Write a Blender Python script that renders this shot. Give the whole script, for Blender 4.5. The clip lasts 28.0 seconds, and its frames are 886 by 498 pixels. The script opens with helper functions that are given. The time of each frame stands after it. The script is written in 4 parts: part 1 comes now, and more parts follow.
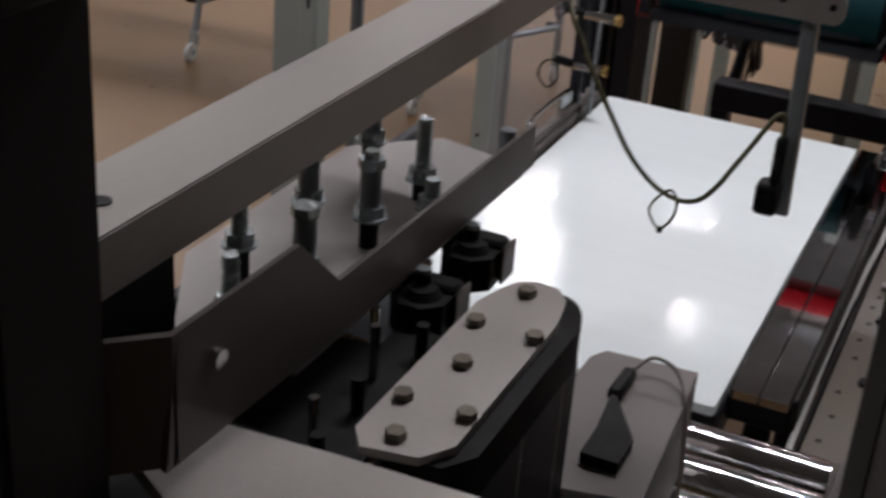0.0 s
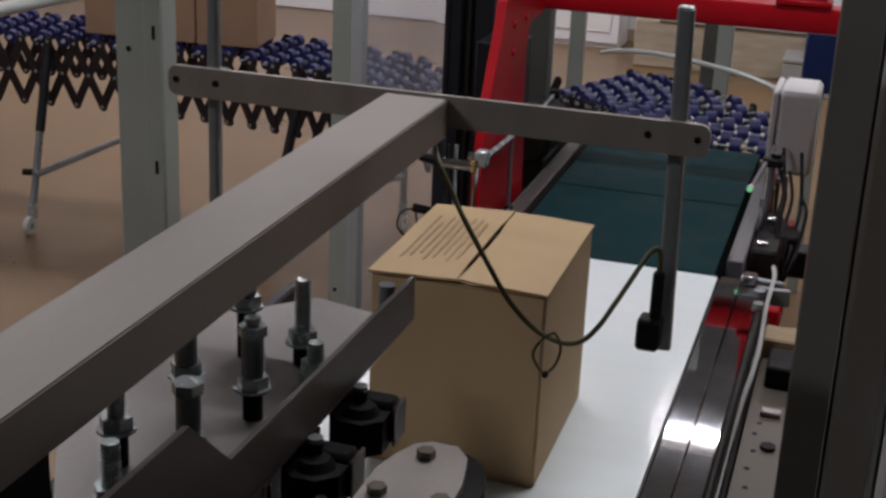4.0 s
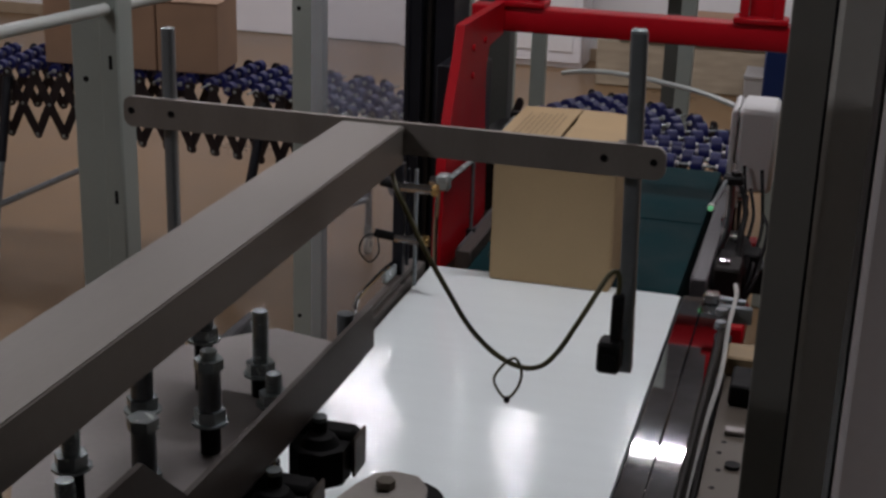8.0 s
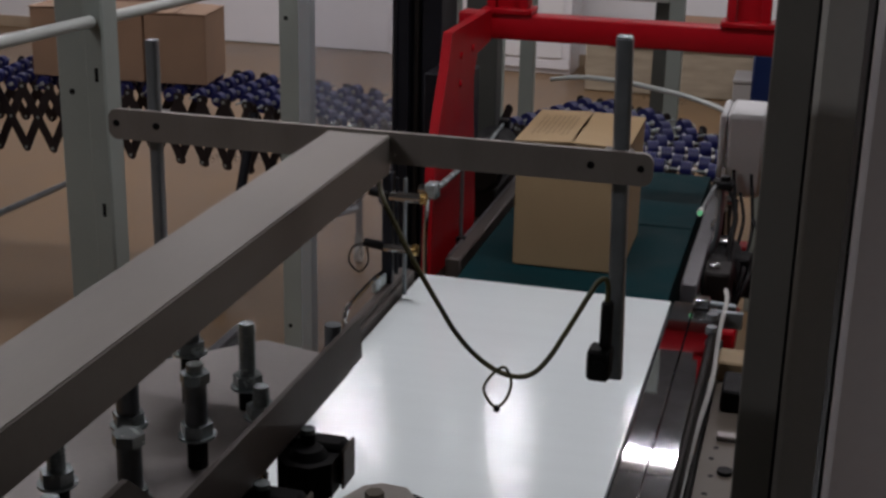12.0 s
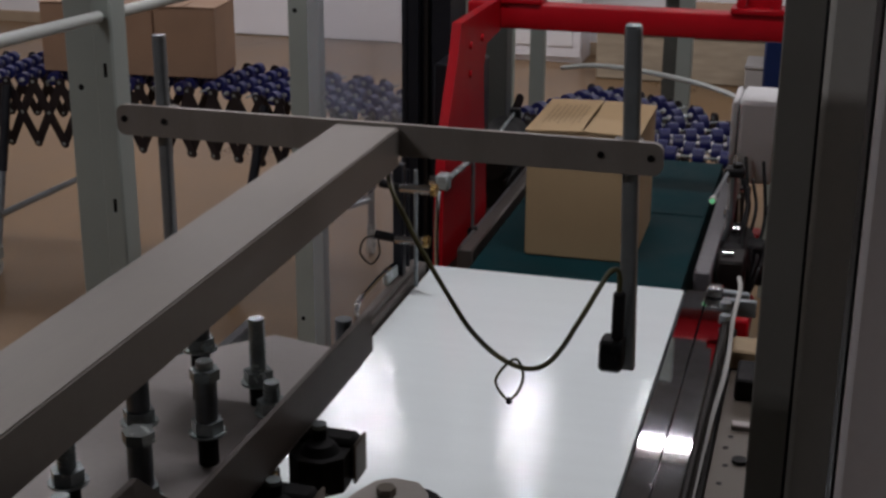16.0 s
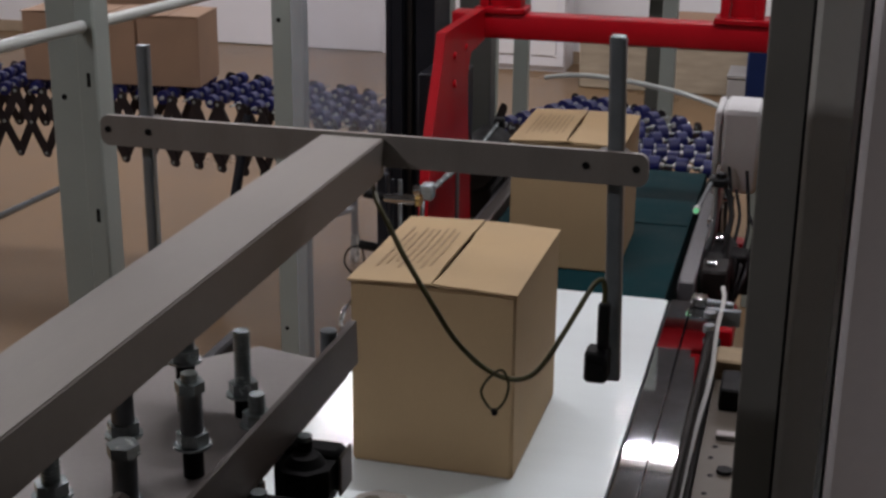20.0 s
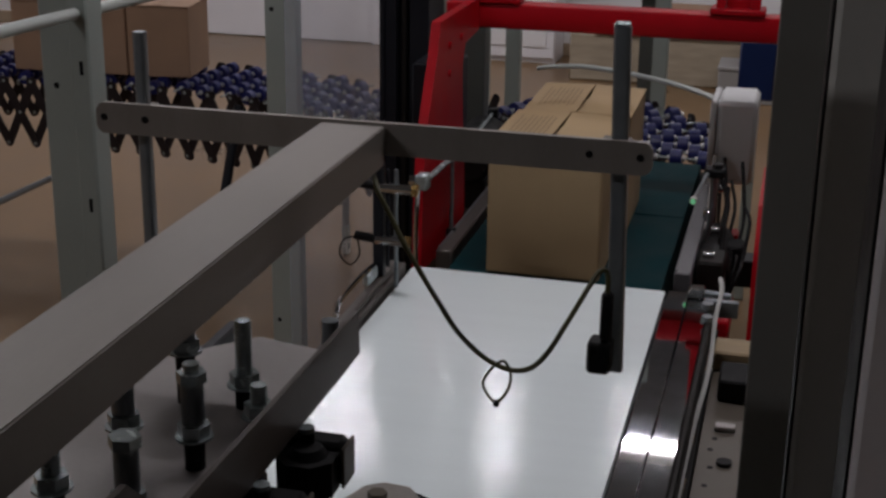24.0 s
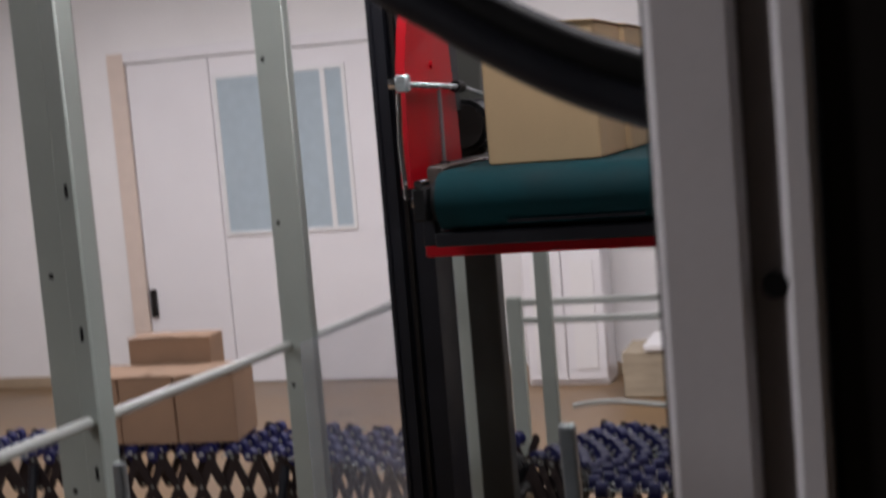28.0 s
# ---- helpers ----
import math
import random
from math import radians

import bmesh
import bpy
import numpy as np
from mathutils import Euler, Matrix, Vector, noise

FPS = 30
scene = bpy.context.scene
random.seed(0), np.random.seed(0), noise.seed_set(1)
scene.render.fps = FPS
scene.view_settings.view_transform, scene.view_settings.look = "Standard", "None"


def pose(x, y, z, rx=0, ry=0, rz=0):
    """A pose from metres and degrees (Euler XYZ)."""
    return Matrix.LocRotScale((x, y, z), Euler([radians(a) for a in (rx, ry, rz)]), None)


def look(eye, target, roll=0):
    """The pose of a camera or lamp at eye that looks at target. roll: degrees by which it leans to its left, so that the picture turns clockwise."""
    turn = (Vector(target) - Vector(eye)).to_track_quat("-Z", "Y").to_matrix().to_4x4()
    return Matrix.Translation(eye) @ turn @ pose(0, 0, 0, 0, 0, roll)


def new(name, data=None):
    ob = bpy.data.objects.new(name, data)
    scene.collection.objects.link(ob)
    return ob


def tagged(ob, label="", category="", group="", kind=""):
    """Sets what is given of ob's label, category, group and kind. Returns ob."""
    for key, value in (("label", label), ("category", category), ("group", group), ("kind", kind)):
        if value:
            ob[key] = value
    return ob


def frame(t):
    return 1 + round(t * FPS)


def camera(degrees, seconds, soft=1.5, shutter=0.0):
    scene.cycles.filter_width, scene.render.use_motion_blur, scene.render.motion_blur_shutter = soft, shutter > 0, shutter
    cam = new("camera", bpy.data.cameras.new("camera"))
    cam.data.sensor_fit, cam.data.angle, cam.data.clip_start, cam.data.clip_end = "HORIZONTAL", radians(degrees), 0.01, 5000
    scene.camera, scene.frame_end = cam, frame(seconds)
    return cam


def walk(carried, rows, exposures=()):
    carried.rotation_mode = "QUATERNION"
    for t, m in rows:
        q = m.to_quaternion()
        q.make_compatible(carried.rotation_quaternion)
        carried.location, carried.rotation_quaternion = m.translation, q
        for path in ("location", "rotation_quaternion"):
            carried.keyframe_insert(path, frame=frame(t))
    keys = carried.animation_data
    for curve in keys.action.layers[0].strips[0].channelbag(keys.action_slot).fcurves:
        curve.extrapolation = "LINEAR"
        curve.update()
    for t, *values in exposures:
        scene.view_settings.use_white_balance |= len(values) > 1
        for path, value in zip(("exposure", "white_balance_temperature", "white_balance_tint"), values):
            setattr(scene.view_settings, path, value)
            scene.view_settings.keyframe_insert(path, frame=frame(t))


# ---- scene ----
cam = camera(35.2, 28.0, soft=2.8, shutter=0.5)


def view(x, y, z, yaw, pitch, roll):
    """A camera pose by its place, its turn to the left of +y, its tilt upwards and its roll, in degrees."""
    a, b = radians(yaw), radians(pitch)
    ahead = Vector((-math.sin(a) * math.cos(b), math.cos(a) * math.cos(b), math.sin(b)))
    return look((x, y, z), Vector((x, y, z)) + ahead, roll)


PATH = [
    (0, 0.7628, -2.6022, 1.7992, 22.95, -26.17, 4.47),
    (0.5, 0.7518, -2.5984, 1.7958, 19.54, -24.39, 5.20),
    (1, 0.7273, -2.5879, 1.7842, 19.06, -22.42, 4.58),
    (1.5, 0.7065, -2.5758, 1.7791, 17.50, -21.16, 3.54),
    (2, 0.6978, -2.5805, 1.7809, 16.86, -19.88, 3.87),
    (2.5, 0.7026, -2.5770, 1.7817, 16.85, -20.03, 3.38),
    (3, 0.7095, -2.5705, 1.7841, 16.61, -19.62, 3.18),
    (3.5, 0.7106, -2.5660, 1.7839, 16.59, -19.78, 2.73),
    (5.5, 0.7158, -2.5723, 1.7890, 16.56, -19.39, 2.38),
    (6, 0.7190, -2.5678, 1.7902, 16.44, -19.44, 2.09),
    (6.5, 0.7213, -2.5629, 1.7906, 16.22, -19.40, 1.81),
    (7, 0.7221, -2.5578, 1.7896, 15.55, -19.38, 1.88),
    (7.5, 0.7212, -2.5586, 1.7899, 15.54, -19.12, 1.88),
    (8, 0.7207, -2.5596, 1.7905, 15.27, -18.80, 1.85),
    (8.5, 0.7202, -2.5592, 1.7910, 15.41, -18.75, 1.80),
    (9, 0.7218, -2.5616, 1.7914, 15.30, -18.68, 1.78),
    (9.5, 0.7216, -2.5589, 1.7912, 15.19, -18.64, 1.73),
    (10, 0.7236, -2.5580, 1.7916, 15.23, -18.60, 1.43),
    (10.5, 0.7253, -2.5576, 1.7909, 15.20, -18.67, 1.45),
    (11, 0.7242, -2.5537, 1.7911, 14.97, -18.62, 1.35),
    (11.5, 0.7247, -2.5522, 1.7908, 15.05, -18.73, 1.34),
    (12, 0.7242, -2.5515, 1.7906, 14.95, -18.49, 1.22),
    (12.5, 0.7248, -2.5517, 1.7910, 14.95, -18.43, 1.07),
    (14.5, 0.7213, -2.5483, 1.7905, 14.81, -18.12, 0.90),
    (15, 0.7218, -2.5465, 1.7898, 14.86, -18.50, 0.97),
    (15.5, 0.7235, -2.5456, 1.7905, 14.90, -18.57, 0.83),
    (16, 0.7260, -2.5433, 1.7915, 15.53, -18.92, 0.34),
    (16.5, 0.7235, -2.5451, 1.7914, 15.63, -18.86, 0.30),
    (17, 0.7225, -2.5448, 1.7911, 15.26, -18.69, 0.74),
    (17.5, 0.7230, -2.5474, 1.7922, 15.29, -18.65, 0.58),
    (18, 0.7224, -2.5458, 1.7922, 15.27, -18.68, 0.61),
    (18.5, 0.7234, -2.5445, 1.7933, 15.13, -18.64, 0.49),
    (19, 0.7223, -2.5423, 1.7928, 15.05, -18.63, 0.50),
    (19.5, 0.7238, -2.5436, 1.7938, 15.01, -18.44, 0.39),
    (20, 0.7228, -2.5412, 1.7932, 14.80, -18.56, 0.53),
    (20.5, 0.7224, -2.5389, 1.7920, 14.98, -18.73, 0.55),
    (22.5, 0.7217, -2.5393, 1.7922, 14.94, -18.76, 0.59),
    (23, 0.7188, -2.5367, 1.7896, 14.55, -18.85, 0.87),
    (23.5, 0.7128, -2.5297, 1.7841, 14.05, -19.06, 1.38),
    (24, 0.7025, -2.5282, 1.7836, 14.25, -18.87, 0.78),
    (24.5, 0.7002, -2.5273, 1.7837, 14.33, -18.80, 0.77),
    (25, 0.7042, -2.5261, 1.7850, 14.19, -18.63, 1.02),
    (25.5, 0.7050, -2.5268, 1.7854, 14.26, -18.54, 0.97),
    (26, 0.7069, -2.5286, 1.7846, 14.38, -18.35, 0.77),
    (26.5, 0.7107, -2.5259, 1.7871, 14.60, -17.62, 0.51),
    (27, 0.7194, -2.4939, 1.8015, 15.00, -13.28, -0.15),
    (27.5, 0.7544, -2.4964, 1.8358, 15.49, -10.09, -1.69),
    (28, 0.8590, -2.5290, 1.9020, 17.10, -5.89, -4.78),
]
walk(cam, [(r[0], view(*r[1:])) for r in PATH], [(0, -.7), (1, -1.8), (2, -1.45), (3, -1.15), (6, -.78), (7, -1.15), (8, -1.4), (11, -1.45), (16, -1.35), (18, -1.26), (20, -1.0), (22.5, -1.25), (23, -1.28), (24, -1.66), (25, -1.6), (26, -1.45), (26.5, -1.15), (27, -.55), (27.5, -.3), (28, -.7)])

# ---- world and light ----
FZ = -0.13          # floor
CZ = 3.55           # ceiling
BACK = 7.3          # far wall

world = bpy.data.worlds.new("world")
scene.world = world
world.use_nodes = True
wn = world.node_tree
sky = wn.nodes.new("ShaderNodeTexSky")
sky.sky_type, sky.sun_disc = "NISHITA", False
sky.sun_elevation, sky.sun_rotation = radians(62), radians(165)
wn.links.new(sky.outputs[0], wn.nodes["Background"].inputs[0])
wn.nodes["Background"].inputs[1].default_value = 0.12

# ---- materials ----
MATS = {}


def mat(name, rgb, rough=0.5, metal=0.0, var=0.12, scale=12.0, bump=0.05, fine=160.0, coat=0.0, stretch=None, rand=0.0, emit=0.0, alpha=None, ior=1.45):
    """A procedural surface: colour varied at two scales, roughness varied with it, fine relief."""
    m = bpy.data.materials.new(name)
    MATS[name] = m
    m.use_nodes = True
    nt = m.node_tree
    N, K = nt.nodes, nt.links
    b = N["Principled BSDF"]
    b.inputs["Metallic"].default_value = metal
    b.inputs["IOR"].default_value = ior
    tc = N.new("ShaderNodeTexCoord")
    mp = N.new("ShaderNodeMapping")
    K.new(tc.outputs["Object"], mp.inputs[0])
    if stretch:
        mp.inputs["Scale"].default_value = stretch
    n1, n2 = N.new("ShaderNodeTexNoise"), N.new("ShaderNodeTexNoise")
    n1.inputs["Scale"].default_value, n2.inputs["Scale"].default_value = scale, fine
    n1.inputs["Detail"].default_value, n2.inputs["Detail"].default_value = 5, 3
    K.new(mp.outputs[0], n1.inputs[0]), K.new(mp.outputs[0], n2.inputs[0])
    mix = N.new("ShaderNodeMath")
    mix.operation = "MULTIPLY_ADD"
    mix.inputs[1].default_value = 0.35
    K.new(n2.outputs[0], mix.inputs[0]), K.new(n1.outputs[0], mix.inputs[2])
    last = mix.outputs[0]
    if rand:
        oi = N.new("ShaderNodeObjectInfo")
        ad = N.new("ShaderNodeMath")
        ad.operation = "MULTIPLY_ADD"
        ad.inputs[1].default_value = rand
        K.new(oi.outputs["Random"], ad.inputs[0]), K.new(last, ad.inputs[2])
        last = ad.outputs[0]
    ramp = N.new("ShaderNodeValToRGB")
    lo, hi = ramp.color_ramp.elements
    lo.position, hi.position = 0.38, 0.98
    lo.color = (*[c * (1 - var) for c in rgb], 1)
    hi.color = (*[min(1, c * (1 + var)) for c in rgb], 1)
    K.new(last, ramp.inputs[0])
    K.new(ramp.outputs[0], b.inputs["Base Color"])
    mr = N.new("ShaderNodeMapRange")
    mr.inputs[1].default_value, mr.inputs[2].default_value = 0.3, 1.0
    mr.inputs[3].default_value, mr.inputs[4].default_value = rough * 0.8, min(1, rough * 1.25)
    K.new(last, mr.inputs[0]), K.new(mr.outputs[0], b.inputs["Roughness"])
    if bump:
        bp = N.new("ShaderNodeBump")
        bp.inputs["Strength"].default_value, bp.inputs["Distance"].default_value = bump, 0.002
        K.new(n2.outputs[0], bp.inputs["Height"]), K.new(bp.outputs[0], b.inputs["Normal"])
    b.inputs["Coat Weight"].default_value = coat
    b.inputs["Coat Roughness"].default_value = 0.12
    if emit:
        b.inputs["Emission Color"].default_value = (*rgb, 1)
        b.inputs["Emission Strength"].default_value = emit
    if alpha is not None:
        b.inputs["Alpha"].default_value = alpha
    return m


mat("floor_epoxy", (0.186, 0.114, 0.056), 0.30, var=0.32, scale=1.3, bump=0.04, fine=60)
mat("wall_white", (0.80, 0.78, 0.78), 0.55, var=0.04, scale=2.0, bump=0.03)
mat("wall_grey", (0.30, 0.29, 0.28), 0.7, var=0.08, scale=2.0, bump=0.05)
# ceiling tone kept dim and bluish to curb bounce light and its warm cast
mat("ceiling_dimmed", (0.245, 0.28, 0.325), 0.8, var=0.1)
mat("door_white", (0.78, 0.76, 0.78), 0.35, var=0.03, scale=3.0, bump=0.02)
mat("beige_trim", (0.38, 0.29, 0.20), 0.5, var=0.08)
mat("white_laminate", (0.81, 0.88, 0.885), 0.07, var=0.02, scale=2.0, bump=0.042, fine=60, stretch=(0.5, 14, 1), ior=1.54)
mat("brushed_steel", (0.270, 0.246, 0.222), 0.42, 0.3, var=0.14, scale=4.0, bump=0.03, fine=90, stretch=(5, 1, 1))
mat("painted_grey", (0.085, 0.072, 0.064), 0.42, 0.25, var=0.10, scale=6.0, bump=0.06, fine=220)
mat("plate_steel", (0.27, 0.245, 0.235), 0.36, 0.3, var=0.14, scale=9.0, bump=0.05)
mat("polished_steel", (0.62, 0.62, 0.64), 0.03, 1.0, var=0.3, scale=9.0, bump=0.006, fine=22)
mat("chrome", (0.75, 0.75, 0.75), 0.09, 1.0, var=0.06, bump=0.0)
mat("zinc", (0.47, 0.53, 0.54), 0.24, 0.5, var=0.25, scale=40, bump=0.1)
mat("rod_steel", (0.24, 0.265, 0.28), 0.30, 0.5, var=0.14, scale=25, bump=0.05)
mat("black_steel", (0.012, 0.013, 0.018), 0.45, 0.05, var=0.25, scale=10, ior=1.35)
mat("black_plastic", (0.006, 0.006, 0.0065), 0.55, var=0.2, scale=20, ior=1.27)
mat("dark_housing", (0.012, 0.010, 0.009), 0.55, 0.05, var=0.2, scale=6, ior=1.3)
mat("red_paint", (0.40, 0.003, 0.010), 0.42, var=0.20, scale=8, bump=0.05, ior=1.28)
mat("green_belt", (0.0015, 0.026, 0.031), 0.8, var=0.25, scale=9, bump=0.25, fine=500, ior=1.25)
mat("aluminium", (0.15, 0.145, 0.155), 0.45, 0.5, var=0.1, scale=8, bump=0.04, stretch=(1, 12, 1))
# brightest of three column tones; its stronger light is put into the colour
mat("column_lit", (0.80, 0.78, 0.80), 0.45, 0.1, var=0.06, scale=5, bump=0.05)
mat("fence_green", (0.355, 0.395, 0.36), 0.42, 0.1, var=0.08, scale=6, bump=0.05)
mat("rail_white", (0.50, 0.53, 0.50), 0.35, 0.1, var=0.06, scale=6)
mat("blue_wheel", (0.009, 0.012, 0.085), 0.42, var=0.3, scale=40, rand=0.25, bump=0.0)
mat("wheel_hub", (0.55, 0.55, 0.54), 0.4, 0.3, var=0.1, bump=0.0)
mat("cardboard", (0.44, 0.315, 0.175), 0.78, var=0.09, scale=7, bump=0.12, fine=260, stretch=(1, 1, 0.4))
mat("cardboard_bg", (0.36, 0.228, 0.148), 0.78, var=0.12, scale=7, bump=0.12, fine=260)
mat("print_brown", (0.33, 0.235, 0.135), 0.8, var=0.1)
mat("cabinet_grey", (0.74, 0.74, 0.74), 0.4, var=0.04, scale=5)
mat("cable_olive", (0.066, 0.062, 0.020), 0.45, var=0.15, scale=60)
mat("cable_grey", (0.45, 0.44, 0.42), 0.5, var=0.1)
mat("brass", (0.62, 0.42, 0.16), 0.28, 1.0, var=0.1)
mat("led_green", (0.25, 1.0, 0.45), 0.4, emit=0.7)
mat("clear_panel", (0.70, 0.74, 0.84), 0.12, var=0.02, bump=0.0, alpha=0.20)
mat("window_glass", (0.42, 0.50, 0.55), 0.15, var=0.06, bump=0.0, coat=0.5)
mat("leaf_green", (0.05, 0.13, 0.045), 0.5, var=0.4, scale=9)
mat("lamp_glow", (1.0, 0.96, 0.92), 0.4, emit=9.0)
mat("navy", (0.012, 0.03, 0.12), 0.4, var=0.15)
mat("link_steel", (0.024, 0.018, 0.020), 0.4, 0.2, var=0.3, scale=14)
mat("old_wood", (0.30, 0.22, 0.13), 0.6, var=0.2, scale=18, stretch=(1, 6, 1))
mat("bolt_dull", (0.16, 0.14, 0.11), 0.4, 0.5, var=0.3, scale=50)
# the same aluminium again, with part and full shade put into the colour
mat("column_half_lit", (0.42, 0.42, 0.39), 0.45, 0.15, var=0.08, scale=5, bump=0.05)
mat("column_shaded", (0.165, 0.163, 0.148), 0.45, 0.15, var=0.08, scale=5, bump=0.05)
mat("box_grey", (0.17, 0.15, 0.14), 0.42, 0.2, var=0.1, scale=9)
mat("door_trim", (0.66, 0.55, 0.48), 0.5, var=0.05)
mat("post_dark", (0.105, 0.108, 0.098), 0.45, 0.2, var=0.15, scale=7)
mat("garden_plaster", (0.52, 0.58, 0.53), 0.8, var=0.12, scale=1.5, bump=0.1)
# dark tone that holds back bounce light, not a paint of its own
mat("wall_bounce_cut", (0.10, 0.098, 0.095), 0.7, var=0.1, scale=2.0, bump=0.05)
mat("cover_steel", (0.44, 0.41, 0.375), 0.38, 0.25, var=0.12, scale=9.0, bump=0.05)
mat("channel_brown", (0.105, 0.088, 0.070), 0.45, 0.2, var=0.15, scale=9)
mat("ledge_beige", (0.36, 0.30, 0.22), 0.7, var=0.25, scale=5, bump=0.2, stretch=(1, 1, 5))
mat("castor_grey", (0.55, 0.55, 0.52), 0.4, var=0.1)

# ---- mesh helpers ----
ORIGIN = {}


def thing(name, at, label, category, group="", kind=""):
    ob = new(name)
    ob.location = at
    ORIGIN[ob] = Vector(at)
    return tagged(ob, label, category, group, kind)


def finish(bm, origin, name, material, smooth=40):
    bmesh.ops.translate(bm, vec=-origin, verts=bm.verts)
    bmesh.ops.recalc_face_normals(bm, faces=bm.faces)
    me = bpy.data.meshes.new(name)
    bm.to_mesh(me)
    bm.free()
    me.materials.append(MATS[material])
    for p in me.polygons:
        p.use_smooth = True
    me.set_sharp_from_angle(angle=radians(smooth))
    return me


def part(name, bm, material, parent, label="", kind=""):
    """One mesh under a thing or a part; the bmesh is in world metres."""
    o = ORIGIN[parent]
    ob = new(name, finish(bm, o, name, material))
    ob.parent = parent
    ORIGIN[ob] = o
    return tagged(ob, label, "", "", kind)


def piece(name, mesh, parent, m):
    """A part that shares its mesh with others, at the world pose m."""
    ob = new(name, mesh)
    ob.parent = parent
    ob.matrix_basis = Matrix.Translation(-ORIGIN[parent]) @ m
    ORIGIN[ob] = ORIGIN[parent]
    return ob


def solid(name, bm, material, label, category, kind="", at=None):
    """A thing that is one mesh."""
    if at is None:
        lo = [min(v.co[i] for v in bm.verts) for i in range(3)]
        hi = [max(v.co[i] for v in bm.verts) for i in range(3)]
        at = ((lo[0] + hi[0]) / 2, (lo[1] + hi[1]) / 2, lo[2])
    ob = new(name, finish(bm, Vector(at), name, material))
    ob.location = at
    ORIGIN[ob] = Vector(at)
    return tagged(ob, label, category, "", kind)


def block(x0, x1, y0, y1, z0, z1, bevel=0.0, bm=None, seg=1):
    bm = bm or bmesh.new()
    vs = [bm.verts.new((x, y, z)) for x in (x0, x1) for y in (y0, y1) for z in (z0, z1)]
    fs = [bm.faces.new([vs[i] for i in f]) for f in ((0, 1, 3, 2), (4, 6, 7, 5), (0, 4, 5, 1), (2, 3, 7, 6), (0, 2, 6, 4), (1, 5, 7, 3))]
    if bevel:
        es = {e for f in fs for e in f.edges}
        bmesh.ops.bevel(bm, geom=list(es), offset=bevel, segments=seg, affect="EDGES")
    return bm


def rod(p0, p1, r, seg=12, bm=None, r1=None):
    bm = bm or bmesh.new()
    p0, p1 = Vector(p0), Vector(p1)
    d = p1 - p0
    m = Matrix.Translation((p0 + p1) / 2) @ d.to_track_quat("Z", "Y").to_matrix().to_4x4()
    bmesh.ops.create_cone(bm, cap_ends=True, segments=seg, radius1=r, radius2=r if r1 is None else r1, depth=d.length, matrix=m)
    return bm


def extrude(pts, axis, a, b, bm=None):
    """A prism of a closed outline. axis 'x': points (y, z); 'y': (x, z); 'z': (x, y)."""
    bm = bm or bmesh.new()

    def at(u, v, w):
        return {"x": (w, u, v), "y": (u, w, v), "z": (u, v, w)}[axis]
    lo = [bm.verts.new(at(u, v, a)) for u, v in pts]
    hi = [bm.verts.new(at(u, v, b)) for u, v in pts]
    bm.faces.new(lo[::-1]), bm.faces.new(hi)
    n = len(pts)
    for i in range(n):
        bm.faces.new((lo[i], lo[(i + 1) % n], hi[(i + 1) % n], hi[i]))
    return bm


def rounded(u0, u1, v0, v1, r, n=5):
    """The outline of a rectangle with round corners."""
    out = []
    for cu, cv, a0 in ((u1 - r, v1 - r, 0), (u0 + r, v1 - r, 90), (u0 + r, v0 + r, 180), (u1 - r, v0 + r, 270)):
        for i in range(n + 1):
            a = radians(a0 + 90 * i / n)
            out.append((cu + r * math.cos(a), cv + r * math.sin(a)))
    return out


def sweep(pts, r, seg=7, bm=None, closed=False):
    """A cable through the points, rounded by a spline."""
    bm = bm or bmesh.new()
    P = [Vector(p) for p in pts]
    if closed:
        Q = [P[-1]] + P + [P[0], P[1]]
    else:
        Q = [2 * P[0] - P[1]] + P + [2 * P[-1] - P[-2]]
    line = []
    for i in range(1, len(Q) - 2):
        a, b, c, d = Q[i - 1:i + 3]
        for k in range(6):
            t = k / 6
            line.append(0.5 * (2 * b + (c - a) * t + (2 * a - 5 * b + 4 * c - d) * t * t + (3 * b - a - 3 * c + d) * t ** 3))
    if not closed:
        line.append(P[-1])
    rings, n = [], len(line)
    up = Vector((0.13, 0.31, 0.94)).normalized()
    for i, p in enumerate(line):
        tan = (line[(i + 1) % n] - line[i - 1]) if closed else (line[min(i + 1, n - 1)] - line[max(i - 1, 0)])
        s = tan.cross(up).normalized()
        u = s.cross(tan).normalized()
        rings.append([bm.verts.new(p + r * (math.cos(2 * math.pi * k / seg) * s + math.sin(2 * math.pi * k / seg) * u)) for k in range(seg)])
    for i in range(n if closed else n - 1):
        a, b = rings[i], rings[(i + 1) % n]
        for k in range(seg):
            bm.faces.new((a[k], a[(k + 1) % seg], b[(k + 1) % seg], b[k]))
    if not closed:
        bm.faces.new(rings[0][::-1]), bm.faces.new(rings[-1])
    return bm


def hexnut(x, y, z0, z1, r, bm=None, turn=0.2):
    return extrude([(x + r * math.cos(turn + k * math.pi / 3), y + r * math.sin(turn + k * math.pi / 3)) for k in range(6)], "z", z0, z1, bm)


def wall(name, bm, material, label):
    return solid(name, bm, material, label, name.split("_")[0], kind="structure")

